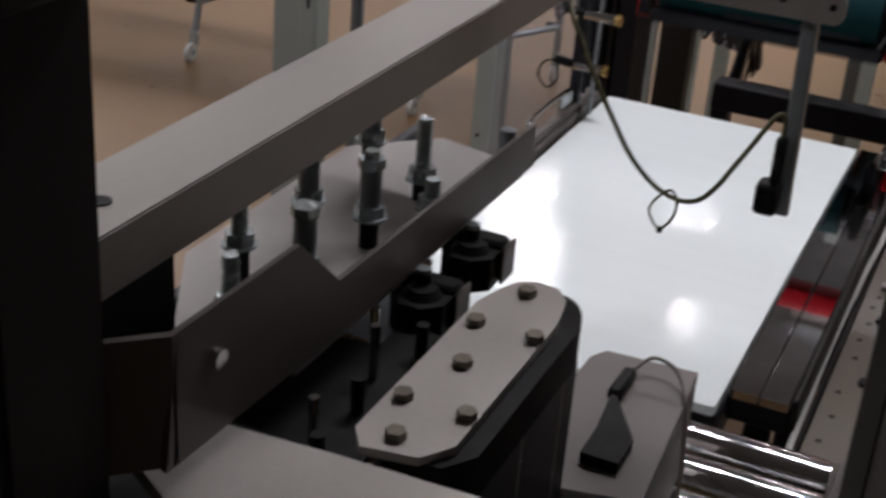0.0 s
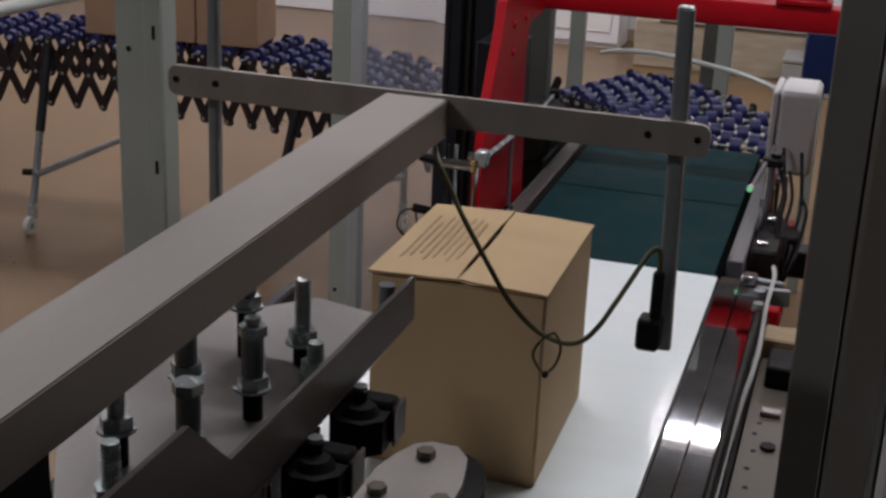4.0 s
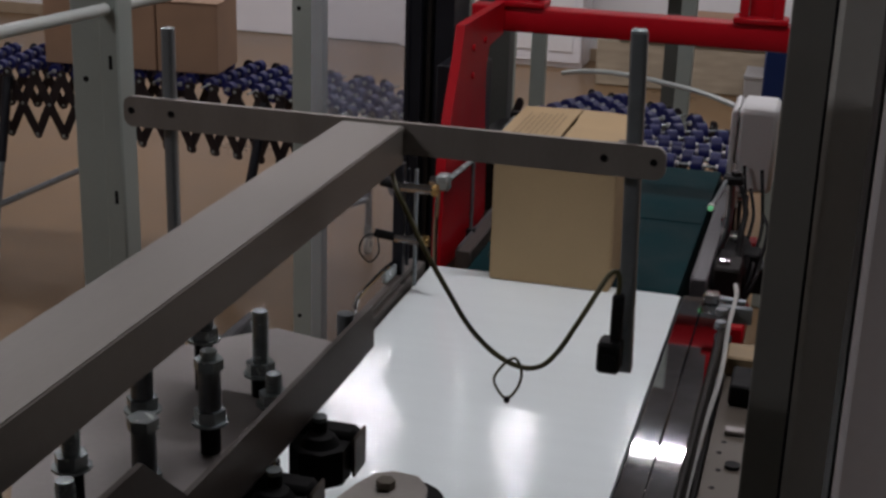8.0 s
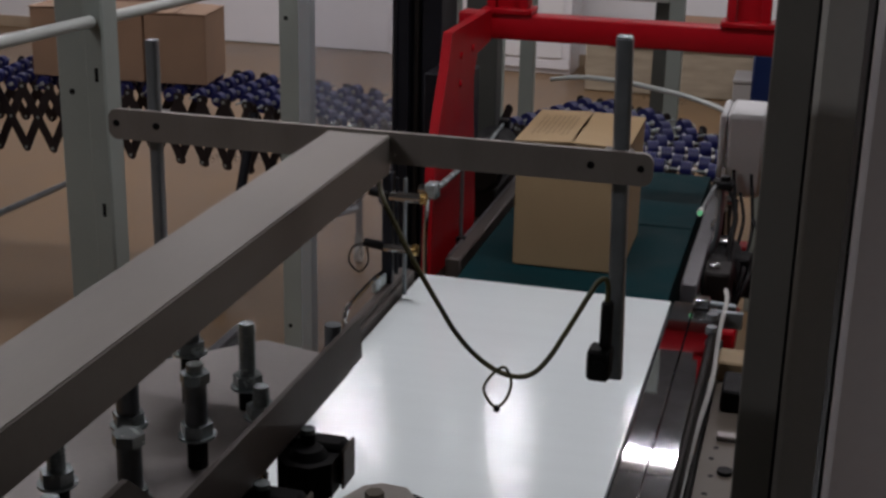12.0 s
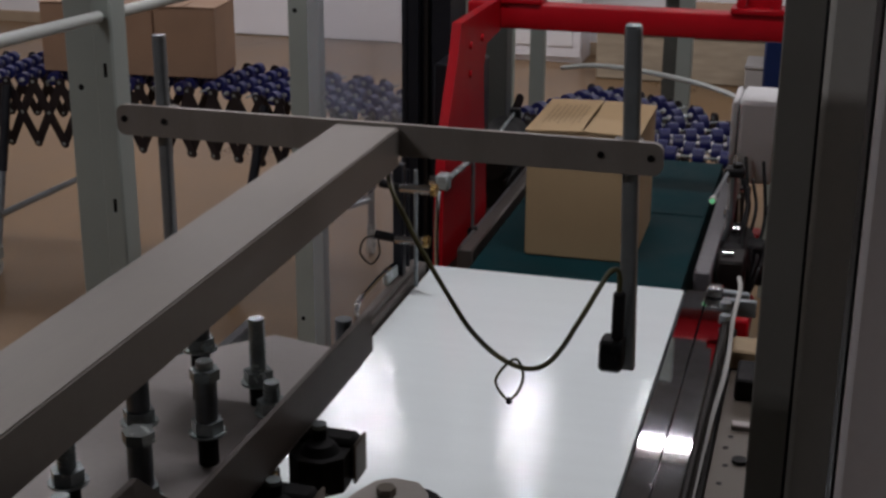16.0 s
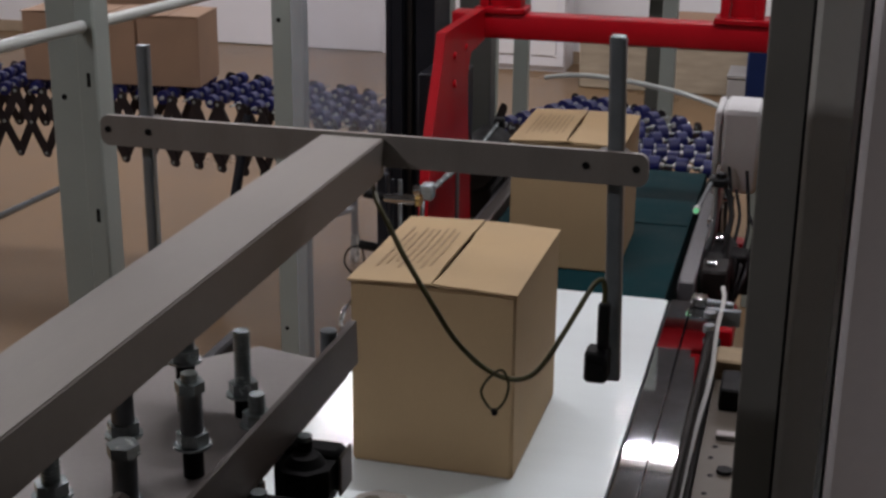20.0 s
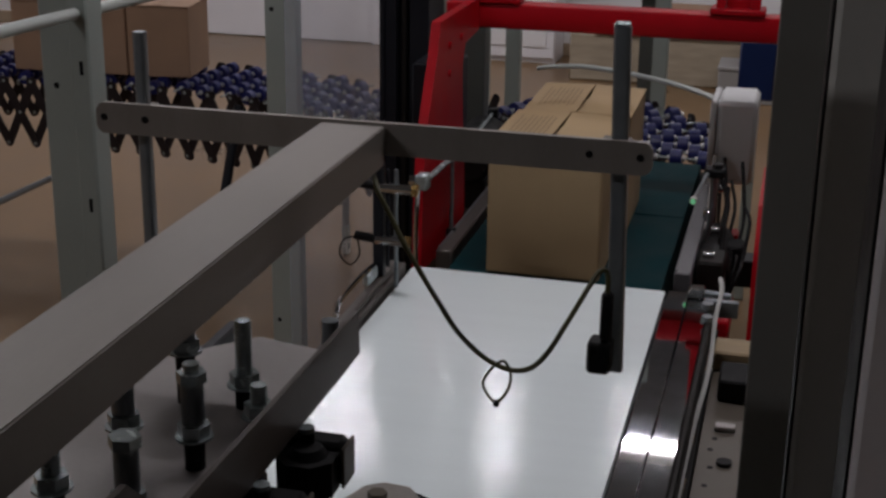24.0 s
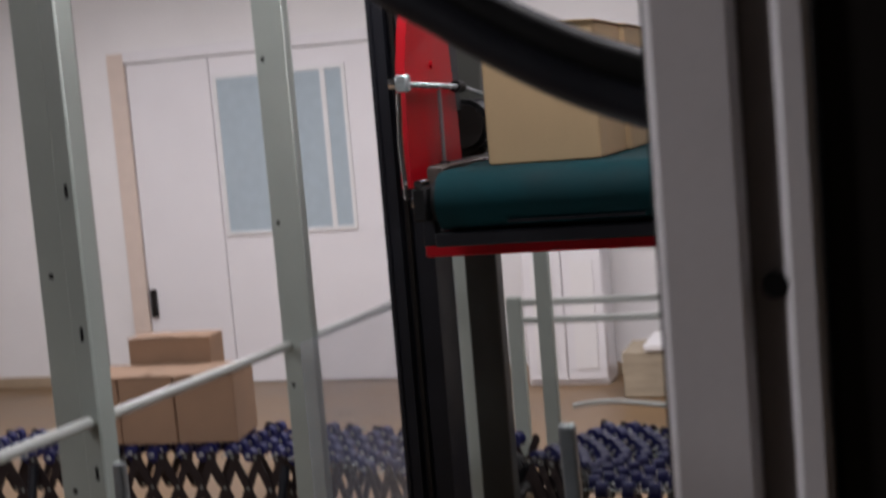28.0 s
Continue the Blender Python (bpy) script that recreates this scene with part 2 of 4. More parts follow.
# ---- the hall ----
XL, XR, YN = -8.5, 5.5, -6.0
wall("floor", block(XL - .2, XR + .2, YN - .2, BACK + .2, FZ - 0.1, FZ), "floor_epoxy", "tan epoxy-coated workshop floor with scuffs and gloss")
wall("ceiling", block(XL - .2, XR + .2, YN - .2, BACK + .2, CZ, CZ + 0.15), "ceiling_dimmed", "workshop ceiling with long lamps, toned dim and bluish to curb bounce light")
wall("wall_west", block(XL - .2, XL, YN, BACK, FZ, CZ), "wall_white", "plain plastered workshop wall")
# both walls stay out of view and are toned dark to cut bounce light
wall("wall_east", block(XR, XR + .2, YN, BACK, FZ, CZ), "wall_bounce_cut", "plain plastered workshop wall")
wall("wall_south", block(XL - .2, XR + .2, YN - .2, YN, FZ, CZ), "wall_bounce_cut", "plain plastered workshop wall")
# the far wall stands in bays round a door opening and a window opening
WIN = (-0.70, 1.30, 0.95, 2.35)
DOOR = (-4.63, -2.35, FZ, 2.42)
bm = block(XL - .2, DOOR[0], BACK, BACK + .2, FZ, CZ)
block(DOOR[0], DOOR[1], BACK, BACK + .2, DOOR[3], CZ, bm=bm)
block(DOOR[1], WIN[0], BACK, BACK + .2, FZ, CZ, bm=bm)
block(WIN[0], WIN[1], BACK, BACK + .2, FZ, WIN[2], bm=bm)
block(WIN[0], WIN[1], BACK, BACK + .2, WIN[3], CZ, bm=bm)
block(WIN[1], XR + .2, BACK, BACK + .2, FZ, CZ, bm=bm)
wall("wall_north", bm, "wall_white", "white panelled far wall with a double door and a window")
wall("baseboard", block(XL, DOOR[0] - .1, BACK - .02, BACK - .002, FZ, FZ + 0.09, 0.004), "beige_trim", "low beige baseboard along the wall")
wall("baseboard", block(DOOR[1] + .1, XR, BACK - .02, BACK - .002, FZ, FZ + 0.09, 0.004), "beige_trim", "low beige baseboard along the wall")

# white double door with tall glazed lights
door = thing("door_1", (-3.3, BACK, FZ), "white double door with tall grey-blue glazed panes", "door", kind="structure")
part("frame", extrude([(-4.77, FZ), (-4.77, 2.50), (-4.63, 2.50), (-4.63, FZ)], "y", BACK - .03, BACK - .002), "door_trim", door, "pale beige door post")
part("head", block(-4.63, -2.25, BACK - .03, BACK - .002, 2.42, 2.50, .004), "door_white", door)
part("frame", block(-2.35, -2.25, BACK - .03, BACK - .002, FZ, 2.42, .004), "door_white", door)
for x0, x1, w0, w1 in ((-4.62, -3.925, -4.2, -4.2), (-3.915, -2.36, -3.86, -2.84)):
    leaf = extrude([(x0, FZ + .01), (x1, FZ + .01), (x1, 2.41), (x0, 2.41)], "y", BACK + .0, BACK + .045)
    leaf = part("leaf", leaf, "door_white", door)
    if w1 > w0:
        part("pane", block(w0, w1, BACK - .008, BACK - .002, 1.06, 2.24), "window_glass", leaf, "tall frosted grey-blue pane")
        b = block(w0 - .03, w0, BACK - .018, BACK - .001, 1.03, 2.27)
        block(w1, w1 + .03, BACK - .018, BACK - .001, 1.03, 2.27, bm=b)
        block(w0, w1, BACK - .018, BACK - .001, 2.24, 2.27, bm=b)
        block(w0, w1, BACK - .018, BACK - .001, 1.03, 1.06, bm=b)
        block(w1 - .17, w1 - .13, BACK - .018, BACK - .001, 1.06, 2.24, bm=b)
        part("glazing_bead", b, "cabinet_grey", leaf)
    else:
        part("handle", block(-4.60, -4.555, BACK - .04, BACK - .001, 0.42, 0.64, .004), "dark_housing", leaf, "dark metal door handle plate")
for k, x in enumerate((-7.4, -6.3, -5.06)):
    wall("trim", block(x, x + (.02 if k else .12), BACK - .012, BACK - .001, FZ + .09, CZ - .3, .002), "wall_grey", "thin vertical joint strip on the wall")
for x in (-2.0, 1.9, 2.8, 3.6):
    wall("trim", block(x, x + .02, BACK - .012, BACK - .001, FZ + .09, CZ - .3, .002), "wall_grey", "thin vertical joint strip on the wall")

# white panelled cupboard door by the far wall
cup = thing("cupboard", (-1.2, BACK - .3, FZ), "white panelled cupboard against the far wall", "cupboard")
part("body", block(-1.50, -0.92, BACK - .34, BACK - .03, FZ, 2.0, .006), "door_white", cup)
for x0, x1 in ((-1.49, -1.215), (-1.205, -0.93)):
    leaf = part("door", block(x0, x1, BACK - .362, BACK - .342, FZ + .04, 1.98, .003), "door_white", cup)
    for z0, z1 in ((FZ + .12, .75), (.85, 1.9)):
        b = extrude([(x0 + .06, z0), (x1 - .06, z0), (x1 - .06, z1), (x0 + .06, z1)], "y", BACK - .372, BACK - .364)
        part("panel", b, "wall_white", leaf)
# low worn stone-faced plinth beside it
low = thing("low_wall", (0.2, BACK - .6, FZ), "low worn masonry ledge with a pale top", "ledge")
part("body", block(-0.75, 3.2, BACK - .8, BACK - .35, FZ, .18, .01), "ledge_beige", low)
part("cap", block(-0.6, 3.22, BACK - .82, BACK - .33, .183, .23, .008), "wall_white", low, "pale slab cap")

for x, y, z, w, h, m, what in ((.55, 6.1, FZ, .62, .20, "wall_grey", "grey flat crate on the floor by the far wall"), (.62, 6.12, FZ + .202, .50, .13, "cardboard_bg", "low brown carton lying on a grey crate"), (1.32, 6.0, FZ, .55, .30, "box_grey", "dark grey crate on the floor by the far wall"), (-.05, 6.52, .231, .34, .10, "cardboard_bg", "flat brown carton on the pale ledge")):
    crate = thing("crate", (x, y, z), what, "crate")
    part("body", block(x - w / 2, x + w / 2, y, y + .32, z, z + h, .006), m, crate)
    part("rim", block(x - w / 2 - .006, x + w / 2 + .006, y - .006, y + .326, z + h + .001, z + h + .022, .004), m, crate)

# window with garden green behind it
win = thing("window_1", ((WIN[0] + WIN[1]) / 2, BACK, WIN[2]), "white-framed window with green garden plants outside", "window", kind="structure")
b = block(WIN[0], WIN[0] + .06, BACK - .01, BACK + .1, WIN[2], WIN[3])
block(WIN[1] - .06, WIN[1], BACK - .01, BACK + .1, WIN[2], WIN[3], bm=b)
block(WIN[0] + .06, WIN[1] - .06, BACK - .01, BACK + .1, WIN[2], WIN[2] + .06, bm=b)
block(WIN[0] + .06, WIN[1] - .06, BACK - .01, BACK + .1, WIN[3] - .06, WIN[3], bm=b)
block(.27, .32, BACK - .01, BACK + .1, WIN[2] + .06, WIN[3] - .06, bm=b)
part("window_frame", b, "door_white", win)
part("window_sill", block(WIN[0] - .08, WIN[1] + .08, BACK - .14, BACK - .003, WIN[2] - .05, WIN[2] - .004, .005), "door_white", win)
wall("ground", block(-20, 20, BACK + .22, BACK + 30, FZ - .2, FZ - .1), "leaf_green", "green lawn outside the window")


def shrub(x, y, z, s):
    ob = thing("shrub", (x, y, FZ - .1), "leafy green garden shrub outside the window", "shrub")
    b = rod((x, y, FZ - .1), (x + .05, y, z), .03, 8, r1=.012)
    for k in range(6):
        a = k * 1.05
        rod((x, y, z - .6 + .1 * k), (x + .45 * s * math.cos(a), y + .3 * s * math.sin(a), z - .1 + .15 * k), .012, 6, b, r1=.004)
    part("stem", b, "print_brown", ob)
    b = bmesh.new()
    for k in range(420):
        d = Vector((random.gauss(0, .34), random.gauss(0, .3), random.gauss(0, .42))) * s
        c = Vector((x, y, z)) + d
        q = Euler((random.uniform(0, 6), random.uniform(0, 6), random.uniform(0, 6))).to_matrix()
        l, w = .085, .03
        vs = [b.verts.new(c + q @ Vector(p)) for p in ((-l, 0, 0), (-.02, w, .012), (l, 0, 0), (-.02, -w, .012))]
        b.faces.new(vs)
    part("leaves", b, "leaf_green", ob, kind="stuff")


shrub(-.20, BACK + 1.0, 1.55, .50)
shrub(.86, BACK + 1.0, 1.55, .62)
shrub(1.5, BACK + 1.4, 1.4, .8)
wall("backdrop", block(-6, 8, BACK + 3.2, BACK + 3.4, FZ - .1, 4.5), "garden_plaster", "pale plastered garden wall outside the window")

# ceiling lamps: long twin-tube fittings
def ceiling_light(x, y, power, length=1.5, along="y"):
    ob = thing("ceiling_light", (x, y, CZ), "long white fluorescent ceiling light, switched on", "lamp", "ceiling lights")
    hx, hy = (.065, length / 2) if along == "y" else (length / 2, .022)
    part("housing", block(x - hx - .02, x + hx + .02, y - hy - .012, y + hy + .012, CZ - .06, CZ - .002, .006), "door_white", ob)
    part("diffuser", block(x - hx, x + hx, y - hy, y + hy, CZ - .085, CZ - .063, .004), "lamp_glow", ob, "glowing white diffuser")
    ld = bpy.data.lights.new("tube_light", "AREA")
    ld.shape, ld.size, ld.size_y, ld.energy, ld.color = "RECTANGLE", 2 * hx, 2 * hy, power, (0.985, 0.945, 1.0)
    lo = new("tube_light", ld)
    lo.location = (x, y, CZ - .10)


# the two lamps at y < -3 are unseen, added to light camera-facing faces
for x, y, p, size in ((-5.0, 4.55, 88, 1.5), (-3.4, 4.55, 58, .8), (-1.97, 4.55, 90, 1.9), (-.78, 4.55, 14, .26), (.65, 4.55, 74, 1.5), (2.6, 4.55, 66, 1.5), (-4.6, 1.1, 35, 1.5), (-2.2, 1.1, 26, 1.5), (.5, -.10, 74, 1.5), (2.6, 1.1, 14, 1.5), (-3.8, -4.4, 45, 1.5), (-2.05, -3.3, 92, .9)):
    ceiling_light(x, y, p, size, "x")
sd = bpy.data.lights.new("sun", "SUN")
sd.energy, sd.angle, sd.color = 2.5, radians(0.6), (1, .95, .88)
so = new("sun", sd)
so.matrix_world = look((5, -9, 36), (0, BACK + 2, 0))

# ---- white slide table ----
PZ = 0.85
table = thing("slide_table", (.25, -.5, FZ), "glossy white slide plate on a dark steel stand", "machine table")
part("slide_plate", extrude(rounded(0, .5, -1.05, 0, .006, 2), "z", PZ - .014, PZ), "white_laminate", table, "glossy white laminate slide plate")
for x0, x1 in ((-.005, .035), (.465, .505)):
    part("side_beam", block(x0, x1, -1.04, -.01, PZ - .075, PZ - .016, .003), "black_steel", table)
for y in (-1.0, -.55, -.06):
    part("cross_beam", block(.037, .463, y - .02, y + .02, PZ - .065, PZ - .018, .003), "black_steel", table)
for x in (.015, .485):
    for y in (-1.0, -.06):
        leg = part("leg", block(x - .02, x + .02, y - .02, y + .02, FZ + .02, PZ - .077, .003), "black_steel", table)
        part("foot", rod((x, y, FZ), (x, y, FZ + .022), .035, 16), "black_plastic", leg)

# polished guide rail on the open side, in three lengths
guide = thing("guide_rail", (.545, -.5, FZ), "polished steel guide rail beside the white plate", "guide rail")
for x0, x1 in ((.506, .5445), (.5465, .585)):
    part("strip", block(x0, x1, -.995, .0, PZ - .012, PZ + .002, .0008), "polished_steel", guide, "polished steel strip")
part("edge", block(.587, .597, -.995, .0, PZ - .05, PZ + .010, .003), "dark_housing", guide)
part("carrier", block(.506, .586, -.995, .0, PZ - .045, PZ - .0125, .003), "black_steel", guide)
part("support", block(.53, .565, -.98, -.95, FZ, PZ - .0455, .003), "dark_housing", guide)
part("support", block(.53, .565, -.08, -.05, FZ, PZ - .0455, .003), "dark_housing", guide)

# dark side channel with bolts, between guide rail and column
side = thing("side_channel", (.66, -.45, FZ), "dark steel side channel with bolt heads and cable", "machine frame")
part("channel", extrude([(.60, .70), (.60, .79), (.606, .79), (.606, .706), (.74, .706), (.74, .79), (.746, .79), (.746, .70)], "y", -1.15, -.02), "dark_housing", side)
ts = part("top_strip", block(.61, .735, -1.1, -.08, .79, .797, .001), "channel_brown", side, "brownish cover strip with drilled holes")
for k, y in enumerate((-.97, -.90, -.83, -.72, -.66, -.60, -.54, -.50)):
    part("hole", rod((.628 + .004 * (k % 2), y, .7965), (.628 + .004 * (k % 2), y, .7975), .0045, 12), "black_plastic", ts, "dark drilled hole")
for x, y in ((.652, -.585), (.660, -.79)):
    part("grommet", rod((x, y, .7972), (x, y, .803), .012, 14), "black_plastic", ts, "black rubber grommet")
for y in (-1.08, -.1):
    part("leg", block(.65, .70, y - .02, y + .02, FZ, .699, .003), "dark_housing", side)
solid("cable", sweep([(.600, .03, .875), (.606, -.02, .868), (.602, -.12, .845), (.606, -.30, .825), (.598, -.52, .815), (.596, -.8, .812), (.60, -1.05, .812)], .0045), "cable_grey", "pale grey cable along the side channel", "cable")

cb = thing("corner_bracket", (.59, -.03, PZ), "bright clamp bracket with bolts at the plate corner", "bracket")
part("clamp", block(.545, .575, -.035, -.005, PZ + .0025, PZ + .022, .003), "chrome", cb)
part("plate", block(.577, .640, -.06, -.045, PZ - .02, PZ + .012, .002), "rod_steel", cb)
part("bolt", rod((.586, -.10, PZ + .011), (.586, -.10, PZ + .022), .011, 14), "rod_steel", cb)
part("bolt", rod((.590, -.16, PZ + .011), (.590, -.16, PZ + .020), .010, 14), "rod_steel", cb)
part("arm", rod((.575, -.02, PZ + .012), (.625, -.028, PZ + .012), .006, 12), "rod_steel", cb)
solid("wooden_packing", block(.608, .70, -.235, -.165, .798, .835, .004), "old_wood", "small tan wooden packing block on the side channel", "wood block")
solid("cable_clip", block(.630, .662, -.475, -.455, .7975, .806, .002), "plate_steel", "small pale cable clip on the side channel", "cable clip")
solid("relay", block(.625, .690, -.36, -.27, .7975, .835, .004), "black_plastic", "small black relay block on the side channel", "relay")

# left guide of the plate
lg = thing("left_guide", (-.02, -.25, FZ), "dark steel edge guide with a bright lip", "guide rail")
part("bar", block(-.034, -.006, -.50, -.03, PZ - .05, PZ + .018, .003), "painted_grey", lg)
part("lip", block(-.030, -.012, -.46, -.06, PZ + .0185, PZ + .032, .003), "painted_grey", lg)
part("post", block(-.05, -.036, -.12, -.08, FZ, PZ + .01, .003), "dark_housing", lg)
part("loop", sweep([(-.03, y, z) for y, z in ((-.388, .884), (-.370, .907), (-.27, .911), (-.165, .906), (-.145, .890), (-.165, .874), (-.27, .872), (-.370, .868))], .0045, closed=True), "chrome", lg, "bright slotted wire loop")
part("slide", block(-.034, -.022, -.225, -.165, PZ + .033, PZ + .056, .003), "zinc", lg)

# infeed roller conveyor
rc = thing("roller_conveyor", (.25, -1.6, FZ), "steel roller infeed conveyor with bright rollers", "conveyor")
for x0, x1 in ((-.02, .015), (.665, .70)):
    part("side_rail", block(x0, x1, -2.3, -1.07, PZ - .09, PZ - .01, .003), "painted_grey", rc)
for k in range(16):
    y = -1.10 - .075 * k
    part("roller", rod((.018, y, PZ - .028), (.662, y, PZ - .028), .027, 20), "chrome", rc)
for x in (-.002, .682):
    for y in (-1.15, -2.2):
        part("leg", block(x - .015, x + .015, y - .02, y + .02, FZ, PZ - .092, .003), "painted_grey", rc)

# ---- overhead beam with its crossbar ----
tb = thing("overhead_beam", (.2, -1.5, 1.338), "brushed steel box beam with a flat crossbar", "machine frame")
part("beam", block(.161, .240, -2.02, -.994, 1.340, 1.388, .0016, seg=2), "brushed_steel", tb)
xb = part("crossbar", extrude(rounded(-.135, .555, 1.352, 1.391, .012), "y", -.992, -.984), "brushed_steel", tb, "flat steel crossbar with drilled holes")
for x in (-.124, -.069, .483, .541):
    part("hole", rod((x, -.9935, 1.373), (x, -.9915, 1.373), .0042, 14), "black_plastic", xb, "dark drilled hole")
part("hole", rod((.235 - .03, -1.895, 1.3875), (.205, -1.895, 1.3892), .0085, 16), "black_plastic", tb, "dark drilled hole")
b = extrude(rounded(.501, .520, -.976, -.956, .004, 3), "z", 1.10, 1.517)
for v in b.verts:
    v.co.x += .012 * (1.517 - v.co.z) / .417
rd = part("hanger_rod", b, "rod_steel", tb, "grey steel hanger bar")
part("end_cap", block(.501, .519, -.974, -.956, 1.5172, 1.521, .002), "zinc", rd)
part("hanger_rod", extrude(rounded(-.090, -.075, -.974, -.958, .004, 3), "z", .95, 1.477), "rod_steel", tb, "grey steel hanger bar")
part("clamp", block(.492, .528, -.983, -.947, 1.358, 1.386, .003), "painted_grey", tb)
part("clamp", block(-.098, -.066, -.983, -.950, 1.358, 1.386, .003), "painted_grey", tb)

# photo sensor on the hanger bar, and its cable
ps = thing("photo_sensor", (.49, -.966, 1.10), "small black photo sensor at the foot of the hanger bar", "sensor")
part("body", block(.493, .521, -1.009, -.9755, 1.108, 1.148, .004), "black_plastic", ps)
part("neck", block(.506, .520, -1.002, -.986, 1.149, 1.208, .003), "black_plastic", ps)
part("nut", rod((.508, -1.0055, 1.128), (.508, -1.012, 1.128), .008, 12), "black_plastic", ps)
solid("sensor_cable", sweep([(0.226, -1.0, 1.336), (0.2468, -1.0385, 1.3188), (0.267, -1.0494, 1.2899), (0.2812, -1.0577, 1.2692), (0.3034, -1.0639, 1.2374), (0.3259, -1.068, 1.205), (0.3477, -1.0701, 1.1739), (0.3729, -1.0701, 1.1488), (0.3966, -1.068, 1.1334), (0.42, -1.0639, 1.1267), (0.4392, -1.0577, 1.1317), (0.4552, -1.0494, 1.1496), (0.4701, -1.0385, 1.1765), (0.486, -1.015, 1.206), (0.5, -1.004, 1.232), (0.509, -0.998, 1.237), (0.513, -0.997, 1.226), (0.513, -0.996, 1.209)], .0032), "cable_olive", "olive cable hanging in a loop", "cable")
ct = thing("cable_tie", (0.40, -1.08, 1.09), "thin olive cable tie loop hanging from the cable", "cable tie")
part("loop", sweep([(0.4087, -1.08, 1.1441), (0.3952, -1.0819, 1.1344), (0.3855, -1.0839, 1.117), (0.3913, -1.0839, 1.1015), (0.4019, -1.0839, 1.0938), (0.4135, -1.0829, 1.1073), (0.4174, -1.081, 1.1276)], .0017, closed=True), "cable_olive", ct)
part("knot", block(0.3984, 0.4054, -1.0879, -1.0799, 1.0879, 1.0959, .002), "black_plastic", ct)

# ---- bolted head plate under the beam ----
hp = thing("head_plate", (.18, -1.47, 1.19), "grey steel plate with threaded studs and nuts", "machine plate")
part("plate", extrude([(.085, -1.62), (.155, -1.74), (.275, -1.74), (.275, -1.24), (.165, -1.215), (.085, -1.30)], "z", 1.188, 1.20), "plate_steel", hp)


def stud(x, y, top, nut, bushing):
    r = .0075
    s = part("stud", rod((x, y, 1.2005), (x, y, top), r, 12), "zinc", hp, "zinc-plated threaded stud")
    b = bmesh.new()
    z = 1.205
    while z < top - .004:
        rod((x, y, z), (x, y, z + .0016), r + .0008, 12, b)
        z += .004
    part("thread", b, "zinc", s)
    part("nut", hexnut(x, y, nut, nut + .011, .0145), "zinc", s)
    part("washer", rod((x, y, nut - .0025), (x, y, nut - .0003), .017, 16), "zinc", s)
    part("spacer", rod((x, y, 1.2003), (x, y, nut - .003), .0095, 14), "black_plastic", s, "black spacer sleeve")
    if bushing:
        part("lock_nut", hexnut(x, y, nut + .0505, nut + .060, .0135), "zinc", s)
        part("bushing", rod((x, y, nut + .0115), (x, y, nut + .05), .0105, 14), "rod_steel", s)


for x, y, top, nut, bush in ((.248, -1.425, 1.245, 1.215, 0), (.222, -1.512, 1.30, 1.232, 1), (.217, -1.384, 1.29, 1.225, 0), (.162, -1.525, 1.295, 1.24, 1), (.153, -1.634, 1.29, 1.235, 0), (.158, -1.388, 1.32, 1.255, 1), (.221, -1.635, 1.285, 1.23, 1), (.186, -1.70, 1.26, 1.21, 0)):
    stud(x, y, top, nut, bush)

# stepped steel side plate beside the head plate
df = thing("side_plate", (.28, -1.6, 1.18), "dark steel side plate with a stepped top edge", "machine plate")
part("plate", extrude([(-1.222, 1.197), (-1.226, 1.247), (-1.68, 1.253), (-1.748, 1.314), (-1.916, 1.317), (-1.93, 1.21), (-1.72, 1.20)], "x", .276, .281), "painted_grey", df)
part("bent_flange", extrude([(.281, -1.916), (.281, -1.921), (.215, -1.985), (.10, -2.06), (.10, -2.055), (.212, -1.98), (.276, -1.916)], "z", 1.21, 1.317), "painted_grey", df)
part("screw", rod((.281, -1.87, 1.275), (.288, -1.87, 1.275), .008, 10), "chrome", df)
part("back_stud", rod((.262, -1.262, 1.202), (.262, -1.262, 1.248), .009, 12), "rod_steel", df)

# dark clamps under the side plate
def clamp_knob(x, y):
    """A black grooved knob hanging on its pin just above the boxes."""
    z = 1.137
    ob = thing("clamp_knob", (x, y, z), "black plastic clamp knob on a bright pin", "clamp")
    lobes = [(.0285 + (.0015 if k % 2 else -.001)) for k in range(16)]
    part("knob", extrude([(x + r * math.cos(k * math.pi / 8), y + r * math.sin(k * math.pi / 8)) for k, r in enumerate(lobes)], "z", z, z + .036), "black_plastic", ob)
    part("cap", rod((x, y, z + .036), (x, y, z + .044), .020, 16, r1=.014), "black_plastic", ob)
    part("body", block(x - .030, x + .030, y + .012, y + .040, z - .002, z + .043, .005), "black_plastic", ob)
    part("bracket", block(x + .0305, x + .034, y + .006, y + .040, z, z + .042, .0015), "channel_brown", ob, "dull brown steel bracket")
    part("pin", rod((x - .004, y + .010, z + .0442), (x - .004, y + .010, z + .054), .0075, 12), "black_plastic", ob)
    part("pin_head", rod((x - .004, y + .010, z + .0542), (x - .004, y + .010, z + .059), .0075, 12), "zinc", ob)
    part("side_pin", rod((x - .034, y - .03, z - .004), (x - .034, y - .03, z + .026), .0045, 10), "chrome", ob, "bright steel pin")


clamp_knob(.290, -1.412)
clamp_knob(.290, -1.528)

